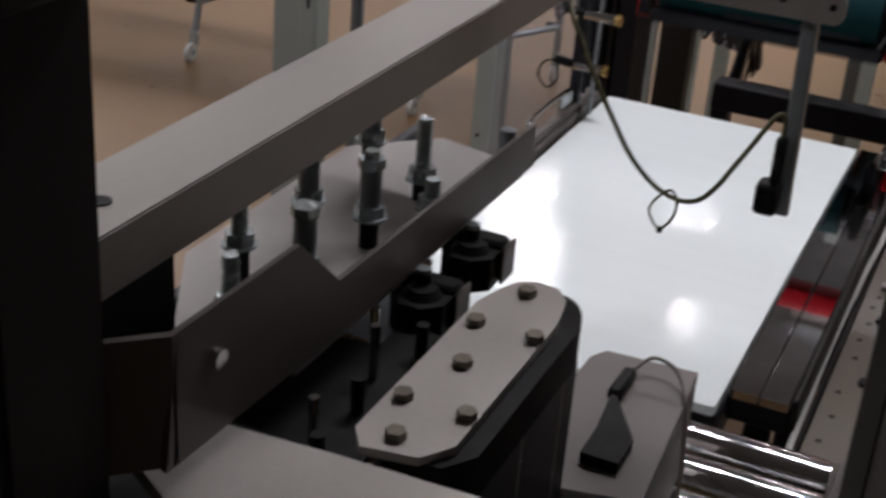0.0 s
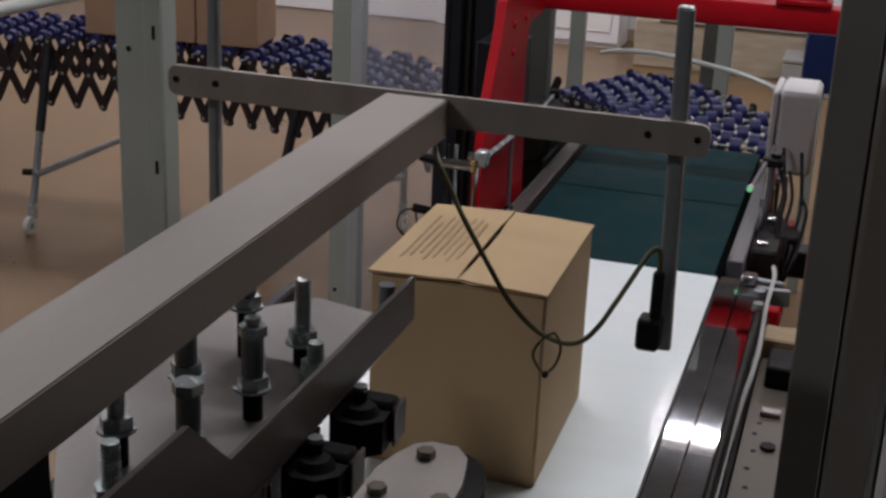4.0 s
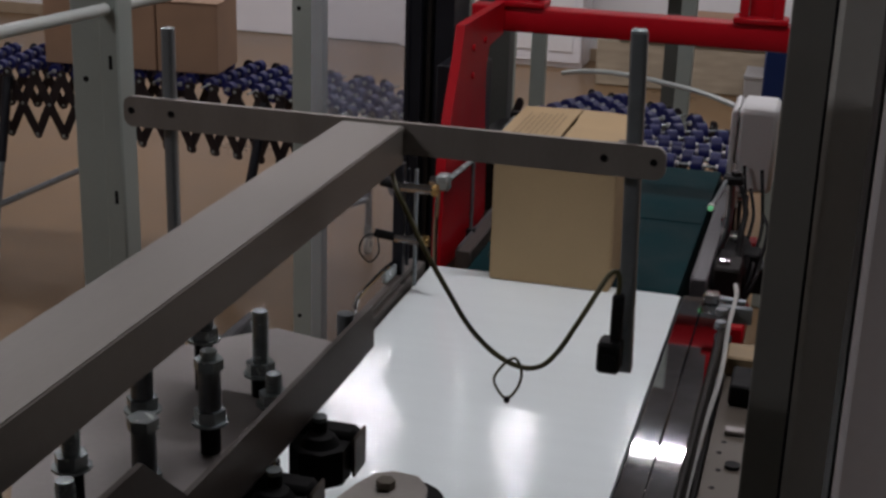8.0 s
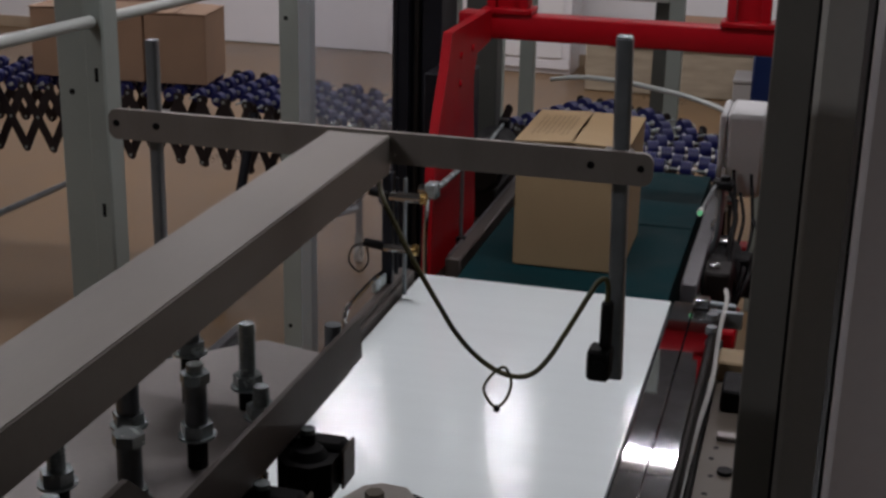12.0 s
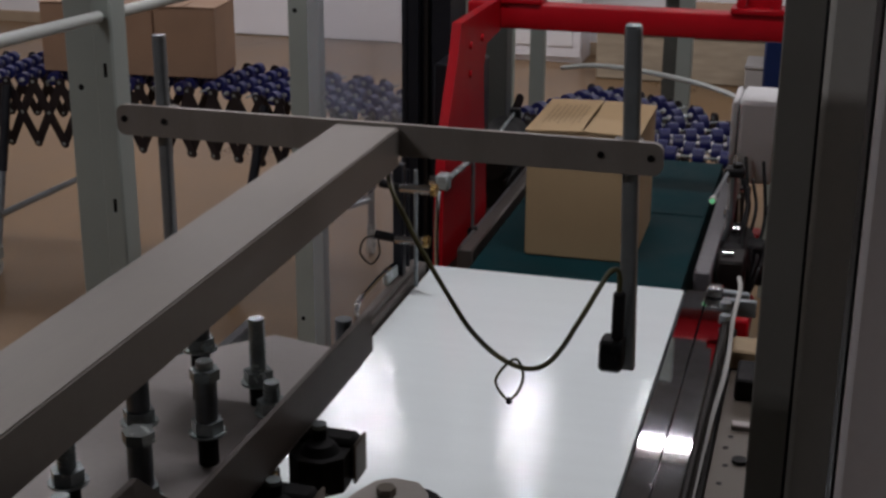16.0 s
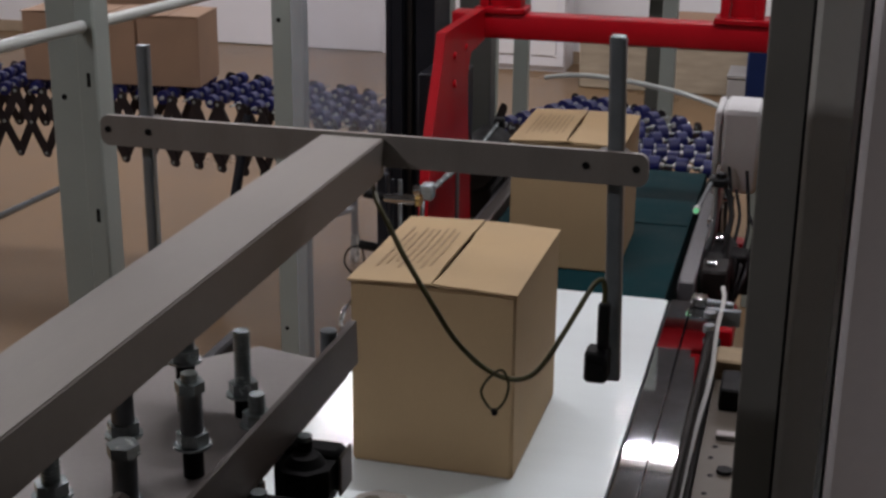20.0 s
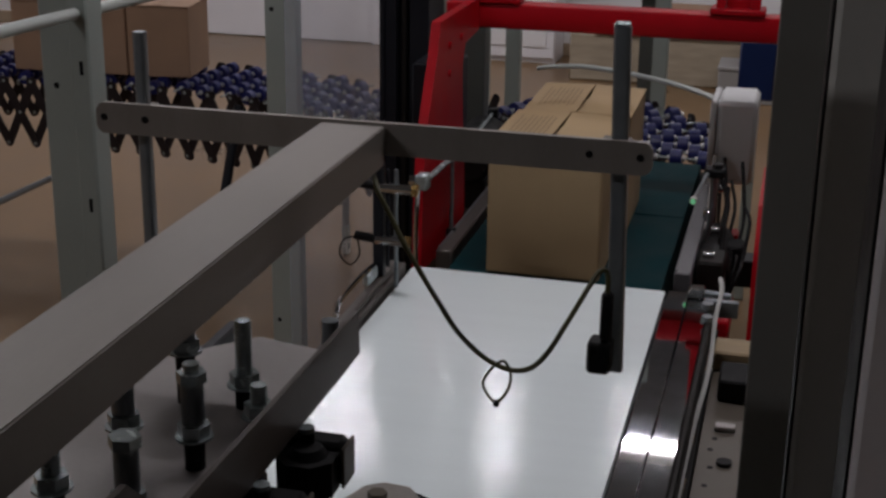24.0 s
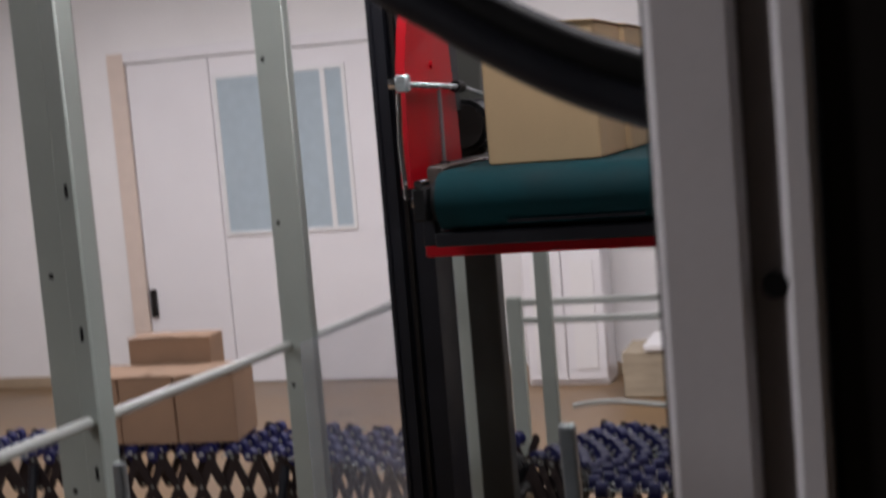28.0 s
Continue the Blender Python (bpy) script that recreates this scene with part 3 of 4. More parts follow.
# ---- tape head with a bolted cover ----
th = thing("tape_head", (.395, -1.66, .99), "black tape head with a bolted grey cover plate", "machine head")
out = [(.3955 - .0395 * math.cos(math.pi * k / 14), -1.552 + .066 * math.sin(math.pi * k / 14)) for k in range(15)] + [(.436, -1.775), (.418, -1.803), (.372, -1.812), (.357, -1.79)]
nose = [(.356, -1.552), (.364, -1.520), (.374, -1.496), (.388, -1.486), (.412, -1.488), (.426, -1.506), (.435, -1.552)]
part("cover", extrude(nose + out[15:], "z", 1.188, 1.196), "cover_steel", th, "grey steel cover plate")
for x, y in ((.391, -1.517), (.372, -1.592), (.428, -1.592), (.391, -1.663), (.371, -1.735), (.427, -1.735), (.391, -1.788)):
    b = hexnut(x, y, 1.1962, 1.2035, .0085)
    part("bolt", b, "bolt_dull", th, "dull zinc hexagon bolt head")
part("body", extrude([(.395 + (x - .395) * 1.0 + .016, -1.65 + (y + 1.65) * .99 + .006) for x, y in out], "z", 1.145, 1.1875), "black_plastic", th)
part("lower_body", extrude(rounded(.36, .45, -1.82, -1.50, .03), "z", .99, 1.1445), "black_steel", th)
for k in range(3):
    part("tie_rod", rod((.447, -1.56 - .1 * k, 1.0), (.447, -1.56 - .1 * k, 1.144), .004, 8), "zinc", th)

# added black sheet that stands in for the unlit gap beside the head
part("shroud", extrude([(.175, -1.93), (.356, -1.93), (.356, -1.56), (.30, -1.552), (.283, -1.565), (.283, -1.60), (.175, -1.62)], "z", 1.146, 1.151), "black_plastic", th, "added black sheet standing in for the shade in the gap")
for x, y in ((.325, -1.60), (.318, -1.71), (.33, -1.80)):
    part("shroud_screw", rod((x, y, 1.1512), (x, y, 1.185), .006, 10), "black_plastic", th)
part("bright_pin", rod((.305, -1.655, 1.1512), (.305, -1.655, 1.205), .0045, 10), "chrome", th)
part("bright_pin", rod((.312, -1.775, 1.1512), (.312, -1.775, 1.20), .0045, 10), "chrome", th)

gb = thing("junction_box", (.45, -1.36, .86), "grey metal junction box with a black plug and cable", "junction box")
part("box", extrude([(.386, -1.34), (.388, -1.262), (.40, -1.240), (.506, -1.232), (.524, -1.50), (.44, -1.52)], "z", .87, 1.0), "box_grey", gb)
part("plug", block(.434, .450, -1.345, -1.285, 1.0005, 1.016, .004), "black_plastic", gb, "black plug")
part("plug_body", extrude([(.440, -1.35), (.447, -1.35), (.488, -1.42), (.488, -1.47), (.448, -1.47), (.448, -1.42)], "z", 1.0005, 1.014), "black_plastic", gb)
part("lead", sweep([(.445, -1.285, 1.012), (.46, -1.262, 1.02), (.49, -1.27, 1.016), (.513, -1.31, 1.0), (.53, -1.36, .95), (.54, -1.42, .90)], .0022), "channel_brown", gb)
part("foot", block(.42, .48, -1.46, -1.30, .79, .869, .003), "dark_housing", gb)

# pale cross plate in front of the head, and the dark housing at the near end
solid("cross_plate", extrude([(.208, -1.888), (.236, -1.829), (.358, -1.819), (.46, -1.814), (.66, -1.805), (.66, -1.93), (.33, -1.96)], "z", 1.172, 1.187), "cover_steel", "pale grey steel cross plate in front of the tape head", "machine plate")
nh = thing("near_housing", (.1, -2.0, FZ), "dark painted machine housing with a folded edge", "machine housing")
part("post", block(-.10, .255, -2.06, -1.955, FZ, 1.569, .006), "dark_housing", nh)
part("folded_cover", extrude([(-2.05, 1.30), (-1.955, 1.335), (-1.62, 1.335), (-1.62, 1.330), (-1.95, 1.329), (-2.05, 1.294)], "x", .10, .158), "painted_grey", nh)
# added dark sheet that keeps the gap under the head black
part("inner_panel", block(.088, .104, -1.953, -1.12, FZ, 1.175, .003), "black_steel", nh)
# extended out of view to the left and top so it shades the columns
part("upper_cover", block(-1.20, .278, -2.07, -1.952, 1.57, 1.98, .006), "dark_housing", nh)
part("beam_skirt", extrude([(-2.05, 1.17), (-1.745, 1.205), (-1.745, 1.322), (-2.05, 1.324)], "x", .156, .160), "dark_housing", nh)
# added dark sheet that keeps the lower left black in place of floor
part("floor_pan", block(-.10, .168, -2.05, -1.76, 1.142, 1.146), "dark_housing", nh)
hose = thing("hose_bundle", (.4, -1.6, 1.9), "thick black ribbed hoses running to the column", "hose")
path = [(.05, -.95, CZ - .01), (.07, -.95, 2.9), (.16, -.95, 2.38), (.28, -.95, 2.135), (.392, -.95, 2.045), (.486, -.95, 1.985), (.562, -.95, 1.946), (.645, -.95, 1.912), (.72, -.96, 1.87), (.79, -1.0, 1.80), (.80, -1.03, 1.72)]
part("hose", sweep(path, .024, 14), "black_plastic", hose)
part("hose", sweep([(x + .01, y - .01, z - .045) for x, y, z in path], .023, 14), "black_steel", hose)

# ---- near column with its grooves ----
col = thing("machine_column", (.78, -1.2, FZ), "tall grey aluminium profile column with dark grooves", "machine column")
part("edge_face", block(.684, .748, -1.25, -1.05, FZ, 2.6, .0015), "column_shaded", col)
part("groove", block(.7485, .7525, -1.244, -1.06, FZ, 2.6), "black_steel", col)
part("main_face", block(.753, .795, -1.25, -1.05, FZ, 2.6, .0008), "column_shaded", col)
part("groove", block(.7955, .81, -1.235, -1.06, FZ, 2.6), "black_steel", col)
part("back_face", block(.8105, .90, -1.25, -1.05, FZ, 2.6, .003), "column_shaded", col)
mid = thing("machine_column", (.76, -1.54, FZ), "plain grey aluminium post beside the column", "machine column")
part("face", block(.724, .90, -1.60, -1.50, FZ, 2.6, .004), "column_half_lit", mid)
# thin black strip added to draw the dark line at the post's edge
part("seal", block(.7216, .7238, -1.592, -1.51, FZ, 2.6, .001), "black_plastic", mid, "thin black strip drawing the dark groove line")
near = thing("door_column", (.80, -1.74, FZ), "aluminium profile post with a dark slot, its stronger light put into the colour", "machine column")
part("face", block(.752, .798, -1.80, -1.68, FZ, 2.6, .004), "column_lit", near)
# the same added strip for the dark line at the next edge
part("seal", block(.7500, .7518, -1.794, -1.69, FZ, 2.6, .001), "black_plastic", near, "thin black strip drawing the dark groove line")
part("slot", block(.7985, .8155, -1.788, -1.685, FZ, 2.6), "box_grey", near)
part("second_face", block(.816, .835, -1.798, -1.68, FZ, 2.6, .004), "column_lit", near)
part("cover", block(.8355, 1.10, -1.785, -1.68, FZ, 2.6, .004), "dark_housing", near)
for z in (.7, 1.2, 1.795, 2.2):
    part("bolt", rod((.811, -1.7882, z), (.811, -1.796, z), .007, 12), "black_plastic", near)

# ---- lift mast ----
LIFT_AT, LIFT_SIZE = (.246, .666, -.098), 1.055
mast = thing("lift_mast", (-.19, .66, FZ), "black steel lift mast standing on the floor", "lift mast")
part("profile", extrude([(-.253, .60), (-.213, .60), (-.213, .63), (-.178, .63), (-.178, .60), (-.133, .60), (-.133, .74), (-.253, .74)], "z", FZ + .012, 2.9), "black_steel", mast)
part("rear_post", block(-.150, -.066, .90, .96, FZ + .012, 2.9, .003), "post_dark", mast, "dark grey-green rear post")
part("foot_plate", block(-.33, -.06, .52, .98, FZ, FZ + .012, .002), "black_steel", mast)
part("chain", block(-.200, -.190, .606, .618, FZ + .02, 2.85), "dark_housing", mast)
part("rail_strip", block(-.248, -.240, .592, .5995, .2, 2.85), "black_steel", mast)
mast.location, mast.scale = (-.239, .835, FZ), (LIFT_SIZE,) * 3

# ---- lift: red cradle with the green belt conveyor ----
BZ = 0.837
lift = thing("lift_conveyor", (.27, .5, 0), "red lifting cradle carrying a green belt conveyor", "lift")
R, Y0, Y1 = .057, .064, .985
n = 14
top = [(Y0 + R * math.sin(radians(-180 * k / n)), BZ - R + R * math.cos(radians(-180 * k / n))) for k in range(n + 1)]
back = [(Y1 + R * math.sin(radians(180 - 180 * k / n)), BZ - R + R * math.cos(radians(180 - 180 * k / n))) for k in range(n + 1)]
part("belt", extrude((top + back)[::-1], "x", .062, .488), "green_belt", lift, "dark green rubber conveyor belt")
part("belt_joint", block(.064, .486, .52, .545, BZ + .0002, BZ + .0016), "green_belt", lift)
for x0, x1, xr in ((.012, .046, .054), (.504, .538, .496)):
    sr = part("side_rail", block(x0, x1, .13, .99, BZ - .055, BZ + .006, .003), "aluminium" if x0 > .2 else "painted_grey", lift)
    part("lip", block(x0 + .002, x0 + .006, .14, .98, BZ + .0062, BZ + .009), "aluminium", sr)
    for y in (Y0, Y1):
        part("bearing", rod((xr - .006, y, BZ - R), (xr + .006, y, BZ - R), .040, 18), "black_plastic", lift)
        part("end_block", block(x0 + .003, x1 - .003, y - .05, y + .05, BZ - R - .035, BZ - R + .03, .004), "black_plastic", lift)
        part("axle", rod((x0 - .012, y, BZ - R), (x1 + .012, y, BZ - R), .011, 12), "chrome", lift)
        part("tension_bolt", rod((.5 * (x0 + x1), y - .05, BZ - .02), (.5 * (x0 + x1), y - .0, BZ - .02), .009, 10), "chrome", lift)
part("under_pan", block(.05, .50, .03, .96, BZ - .144, BZ - .117, .003), "black_steel", lift)
part("front_beam", block(-.02, .60, .18, .23, BZ - .180, BZ - .146, .004), "red_paint", lift)
part("rear_beam", block(-.02, .60, .88, .94, BZ - .180, BZ - .146, .004), "red_paint", lift)
for x in (.0, .55):
    part("long_beam", block(x, x + .04, .231, .879, BZ - .178, BZ - .146, .003), "red_paint", lift)
for x in (.02, .52):
    for y in (.09, .9):
        part("bracket", block(x - .006, x + .02, y - .02, y + .02, BZ - .145, BZ - .056, .002), "black_steel", lift)
g = part("gusset", extrude([(.085, BZ - .03), (.40, BZ - .05), (.462, BZ - .01), (.452, .95), (.428, 1.06), (.420, 1.17), (.445, 1.22), (.575, 1.228), (.575, 1.30), (.225, 1.30), (.200, 1.235), (.165, 1.175), (.130, 1.11), (.108, 1.045), (.094, .96)], "x", -.027, -.007), "red_paint", lift, "red steel gusset plate")
for y, z in ((.30, 1.24), (.30, 1.18), (.40, 1.24), (.28, 1.05)):
    part("bolt", rod((-.007, y, z), (-.002, y, z), .008, 10), "red_paint", g)
part("gusset", extrude([(.14, BZ - .14), (.40, BZ - .14), (.50, BZ + .02), (.52, .97), (.22, .97), (.18, .92), (.15, BZ + .04)], "x", .655, .672), "red_paint", lift, "red steel gusset plate")
part("drive_motor", rod((-.035, .60, BZ + .075), (-.035, .80, BZ + .075), .062, 18), "black_plastic", lift, "black drive motor behind the gusset")
part("motor_foot", block(-.075, .005, .62, .78, BZ - .055, BZ + .02, .004), "dark_housing", lift)
part("motor_cap", rod((-.035, .585, BZ + .075), (-.035, .5995, BZ + .075), .050, 18), "dark_housing", lift)
part("top_beam", extrude(rounded(.575, .640, 1.231, 1.288, .006, 2), "x", -.085, .72), "red_paint", lift)
for x in (-.02, .521):
    lug = part("lug", extrude(rounded(x + .021, x + .074, 1.303, 1.45, .003, 2), "y", .60, .612), "red_paint", lift)
    for dx in (.0, .075):
        part("lug_cheek", extrude(rounded(x + dx, x + dx + .02, 1.303, 1.45, .004, 2), "y", .58, .63), "red_paint", lug)
    part("lug_plate", block(x - .012, x + .107, .57, .645, 1.2885, 1.3025, .003), "red_paint", lug)
part("carriage", block(-.125, -.030, .43, .57, .95, 1.17, .004), "black_steel", lift)

# sensors, motor box and cables that ride on the lift
part("motor_box", block(.534, .625, .72, .90, .866, 1.066, .010), "cabinet_grey", lift, "pale grey motor control box")
part("box_lid", block(.518, .5325, .715, .905, .862, 1.062, .004), "cabinet_grey", lift)
part("motor", rod((.56, .30, BZ - .05), (.56, .52, BZ - .05), .045, 18), "black_plastic", lift)
part("red_bracket", block(.545, .62, .12, .28, BZ - .145, BZ - .085, .004), "red_paint", lift)
part("gearbox", block(.542, .60, .20, .295, BZ - .10, BZ + .01, .006), "dark_housing", lift)
sp = part("sensor_post", sweep([(.545, .36, BZ + .006), (.552, .345, BZ + .03), (.558, .33, BZ + .07), (.558, .33, BZ + .155)], .007, 10), "rod_steel", lift, "bent grey sensor post")
part("sensor", block(.538, .580, .310, .350, BZ + .156, BZ + .174, .004), "black_plastic", sp)
part("sensor_knob", rod((.564, .33, BZ + .1745), (.564, .33, BZ + .183), .011, 12), "black_plastic", sp)
part("sensor_tube", rod((.545, .309, BZ + .165), (.535, .098, BZ + .170), .0042, 10), "rod_steel", sp, "grey sensor tube")
part("sensor_eye", rod((.535, .102, BZ + .170), (.534, .086, BZ + .170), .007, 12), "castor_grey", sp)
part("led", rod((.534, .0855, BZ + .170), (.534, .083, BZ + .170), .0045, 10), "led_green", sp, "small green status light")
part("sensor_arm", extrude([(.40, BZ + .007), (.43, BZ + .007), (.565, BZ + .135), (.545, BZ + .145), (.52, BZ + .13)], "x", .541, .549), "painted_grey", lift, "grey steel sensor arm")
part("clamp_block", block(.536, .556, .42, .455, BZ + .03, BZ + .052, .003), "chrome", lift)
for k in range(3):
    a = .05 * k
    part("hose", sweep([(.56 + .012 * k, .55 - a, BZ + .10), (.585, .50 - a, BZ + .04), (.57 + .008 * k, .42 - a, BZ - .02), (.60, .36 - a, BZ - .09)], .005), "black_plastic", lift, "black cable")
for k, (dx, top) in enumerate(((.0, .10), (.022, .06), (.045, .12), (.06, .03))):
    part("cable", sweep([(.560 + dx, .70 - .05 * k, BZ + top), (.575 + dx, .64 - .05 * k, BZ + .01), (.568 + dx, .56 - .06 * k, BZ - .04), (.590 + dx * .6, .45 - .06 * k, BZ - .03), (.60, .36 - .04 * k, BZ - .10)], .0042), "black_plastic", lift, "black cable")
for y, z in ((.24, .012), (.33, -.012), (.44, .004)):
    part("fitting", rod((.552, y, BZ + z), (.574, y, BZ + z), .008, 10), "chrome", lift, "bright cable fitting")
part("valve", block(.585, .628, .40, .47, BZ - .075, BZ - .02, .004), "black_plastic", lift)
part("guard_arm", rod((.006, .045, BZ + .173), (.012, .40, BZ + .165), .0065, 10), "zinc", lift, "bright sensor arm along the cradle")
part("arm_clamp", block(-.008, .018, .036, .064, BZ + .158, BZ + .192, .004), "zinc", lift)
part("arm_knob", rod((-.022, .05, BZ + .176), (-.009, .05, BZ + .176), .011, 12), "chrome", lift)
part("arm_end", rod((.012, .385, BZ + .165), (.0125, .43, BZ + .164), .013, 12), "black_plastic", lift)
part("rear_arm", rod((.0125, .431, BZ + .164), (-.022, .80, BZ + .140), .005, 10), "zinc", lift)
part("rear_sensor", block(-.034, -.008, .80, .83, BZ + .126, BZ + .152, .004), "black_plastic", lift)
part("chain_guard", sweep([(-.004, .045, BZ + .157), (-.006, .038, BZ + .06), (-.004, .042, BZ - .05)], .005), "chrome", lift, "bright bent guard rod")
part("guard_rod", rod((.010, .27, BZ + .160), (.010, .268, BZ + .012), .0045, 10), "rod_steel", lift)
part("guard_tip", block(.001, .021, .258, .278, BZ - .01, BZ + .0115, .003), "black_plastic", lift)
part("belt_scraper", block(.20, .46, .016, .022, BZ - .102, BZ - .096), "black_steel", lift)
lift.location, lift.scale = LIFT_AT, (LIFT_SIZE,) * 3

# fixed frame under the lift
bf = thing("base_frame", (.2, .35, FZ), "dark steel base frame under the lift", "machine frame")
part("front_beam", block(-.02, .95, .30, .36, .30, .36, .004), "black_steel", bf)
part("rear_beam", block(-.02, .95, 1.06, 1.14, .49, .565, .004), "black_steel", bf)
for x in (-.02, .9):
    part("leg", block(x, x + .05, .30, .36, FZ, .299, .003), "black_steel", bf)
    part("leg", block(x, x + .05, 1.07, 1.13, FZ, .489, .003), "black_steel", bf)

# drive unit behind the mast
du = thing("drive_unit", (-.20, 1.32, FZ), "black drive motor with a brown gear housing on a post", "motor")
part("stand", block(-.215, -.175, 1.34, 1.38, FZ, .67, .003), "black_steel", du)
part("gear_housing", block(-.255, -.14, 1.28, 1.42, .671, .77, .012), "dark_housing", du)
part("motor", rod((-.205, 1.27, .80), (-.205, 1.47, .80), .045, 18), "black_plastic", du)
part("end_cap", rod((-.205, 1.255, .80), (-.205, 1.2695, .80), .036, 18), "bolt_dull", du)
for k in range(5):
    part("cooling_fin", rod((-.205, 1.30 + .03 * k, .80), (-.205, 1.304 + .03 * k, .80), .049, 18), "black_steel", du)
part("flange", rod((-.14, 1.35, .71), (-.128, 1.35, .71), .04, 16), "old_wood", du, "brown round flange")

# ---- sensor bracket at the plate's rear corner ----
sb = thing("sensor_bracket", (.0, -.15, FZ), "sensor bracket of bright clamps, rods and black sensors", "sensor bracket")
part("post", block(-.035, -.015, -.16, -.14, FZ, 1.10, .002), "black_steel", sb)
part("upright", rod((.008, -.15, .86), (.008, -.15, 1.09), .004, 10), "rod_steel", sb)
part("upright", rod((-.008, -.15, .90), (-.008, -.15, 1.09), .0035, 10), "black_steel", sb)
for z, x0, x1 in ((1.055, -.04, .05), (.953, -.05, .035)):
    c = part("clamp", rod((x0 + .02, -.155, z), (x1 - .01, -.155, z), .010, 12), "chrome", sb)
    part("sensor", rod((x0 - .02, -.156, z + .006), (x0 + .019, -.156, z + .002), .009, 10), "black_plastic", c)
    part("tip", rod((x1 - .0095, -.155, z), (x1, -.155, z), .012, 12), "brass", c)
part("lead", sweep([(-.06, -.156, .958), (-.09, -.16, .95), (-.10, -.16, .92), (-.08, -.16, .90), (-.062, -.158, .92), (-.065, -.157, .95)], .0018), "black_plastic", sb)
part("lead", sweep([(-.06, -.156, 1.062), (-.075, -.15, 1.09), (-.06, -.15, 1.12), (-.03, -.15, 1.10)], .003), "black_plastic", sb)

# ---- fence on the left ----
fence = thing("guard_fence", (-.57, .7, FZ), "grey-green steel guard fence with pale rails and a clear panel", "fence")
pl = part("post", block(-.655, -.590, -.23, -.19, FZ + .01, 2.45, .003), "fence_green", fence)
part("gap", block(-.5895, -.586, -.225, -.19, FZ + .01, 2.45), "dark_housing", fence)
pr = part("post", block(-.5855, -.545, -.25, -.19, FZ + .01, 2.45, .004), "fence_green", fence)
part("foot", block(-.68, -.50, -.30, -.14, FZ, FZ + .0095, .002), "fence_green", fence)
for z in (.80, 1.222, 1.64):
    part("hole", rod((-.627, -.2305, z), (-.627, -.2295, z), .006, 10), "black_plastic", pl)
for z in (.72, 1.00, 1.262, 1.53, 1.80):
    part("slot", block(-.566, -.559, -.2508, -.2495, z - .013, z + .013), "black_plastic", pr)
for x, y in ((-.543, .73), (-.50, 2.05)):
    p = part("post", block(x - .0415, x + .0415, y - .02, y + .02, FZ + .01, 2.45, .003), "fence_green", fence)
    part("foot", block(x - .06, x + .06, y - .05, y + .05, FZ, FZ + .0095, .002), "fence_green", fence)
    for z in (.40, .81, 1.224, 1.64, 2.05):
        part("hole", rod((x - .022, y - .0207, z), (x - .022, y - .0195, z), .006, 10), "black_plastic", p)
for y0, y1 in ((-2.2, -.252), (-.188, .708), (.752, 2.028)):
    part("rail", rod((-.568, y0, 1.352 - .036 * y0), (-.568, y1, 1.352 - .036 * y1), .0115, 12), "rail_white", fence, "pale painted rail")
part("panel", block(-.498, -.494, .62, 1.98, .10, 1.345), "clear_panel", fence, "clear plastic guard panel")
# guard stand behind the curve
gs = thing("guard_stand", (-.1, 2.6, FZ), "grey-green guard stand behind the conveyor", "guard stand")
for x, z1 in ((-.455, 1.15), (-.335, 2.2), (.215, 2.2)):
    part("post", block(x - .028, x + .028, 2.58, 2.62, FZ, z1, .003), "fence_green", gs)
part("post", block(.128, .182, 2.66, 2.70, FZ, 2.2, .003), "post_dark", gs, "dark grey post")
for z in (1.045, 1.115):
    part("rail", block(-.30, .185, 2.585, 2.615, z, z + .025, .003), "rail_white", gs)
    part("rail", block(-.425, -.366, 2.585, 2.615, z, z + .025, .003), "rail_white", gs)
bmach = thing("blue_unit", (.56, 2.65, FZ), "small dark blue unit on a grey stand in the hall", "machine")
part("body", block(.50, .63, 2.6, 2.72, .66, .88, .008), "navy", bmach)
part("stand", block(.545, .585, 2.64, 2.68, FZ, .659, .003), "fence_green", bmach)

# ---- flexible skate-wheel conveyor, curving left ----
LANE = [Vector(p) for p in ((.262, 1.10), (.262, 1.30), (.262, 1.49), (.183, 1.69), (-.007, 1.848), (-.295, 1.985), (-.60, 2.16), (-1.0, 2.42), (-1.5, 2.555), (-2.1, 2.565), (-2.9, 2.48), (-3.6, 2.37))]
LINE = []
for a, b, c, d in zip(LANE, LANE[1:], LANE[2:], LANE[3:]):
    for k in range(20):
        t = k / 20
        LINE.append(0.5 * (2 * b + (c - a) * t + (2 * a - 5 * b + 4 * c - d) * t * t + (3 * b - a - 3 * c + d) * t ** 3))
RUN = [0.0]
for a, b in zip(LINE, LINE[1:]):
    RUN.append(RUN[-1] + (b - a).length)


def lane(s):
    """Centre of the lane, its heading and axle height at s metres along it."""
    i = max(i for i in range(len(RUN) - 1) if RUN[i] <= max(s, 0))
    d = LINE[i + 1] - LINE[i]
    p = LINE[i] + d * ((s - RUN[i]) / d.length)
    f = min(1, max(0, (s - .70) / .95))
    return Vector((p.x, p.y, .762 - .152 * f * f * (3 - 2 * f))), math.atan2(d.y, d.x)


HW = .242
wb = rod((0, -.016, 0), (0, .016, 0), .0265, 14)
WHEEL = finish(wb, Vector(), "wheel", "blue_wheel")
hb = rod((0, -.025, 0), (0, .025, 0), .0085, 10)
HUB = finish(hb, Vector(), "hub", "wheel_hub")
AXLE = finish(rod((0, -HW - .012, 0), (0, HW + .012, 0), .004, 8), Vector(), "axle", "zinc")
LEN, BEND = math.hypot(.25, .118), math.atan2(.25, .118)
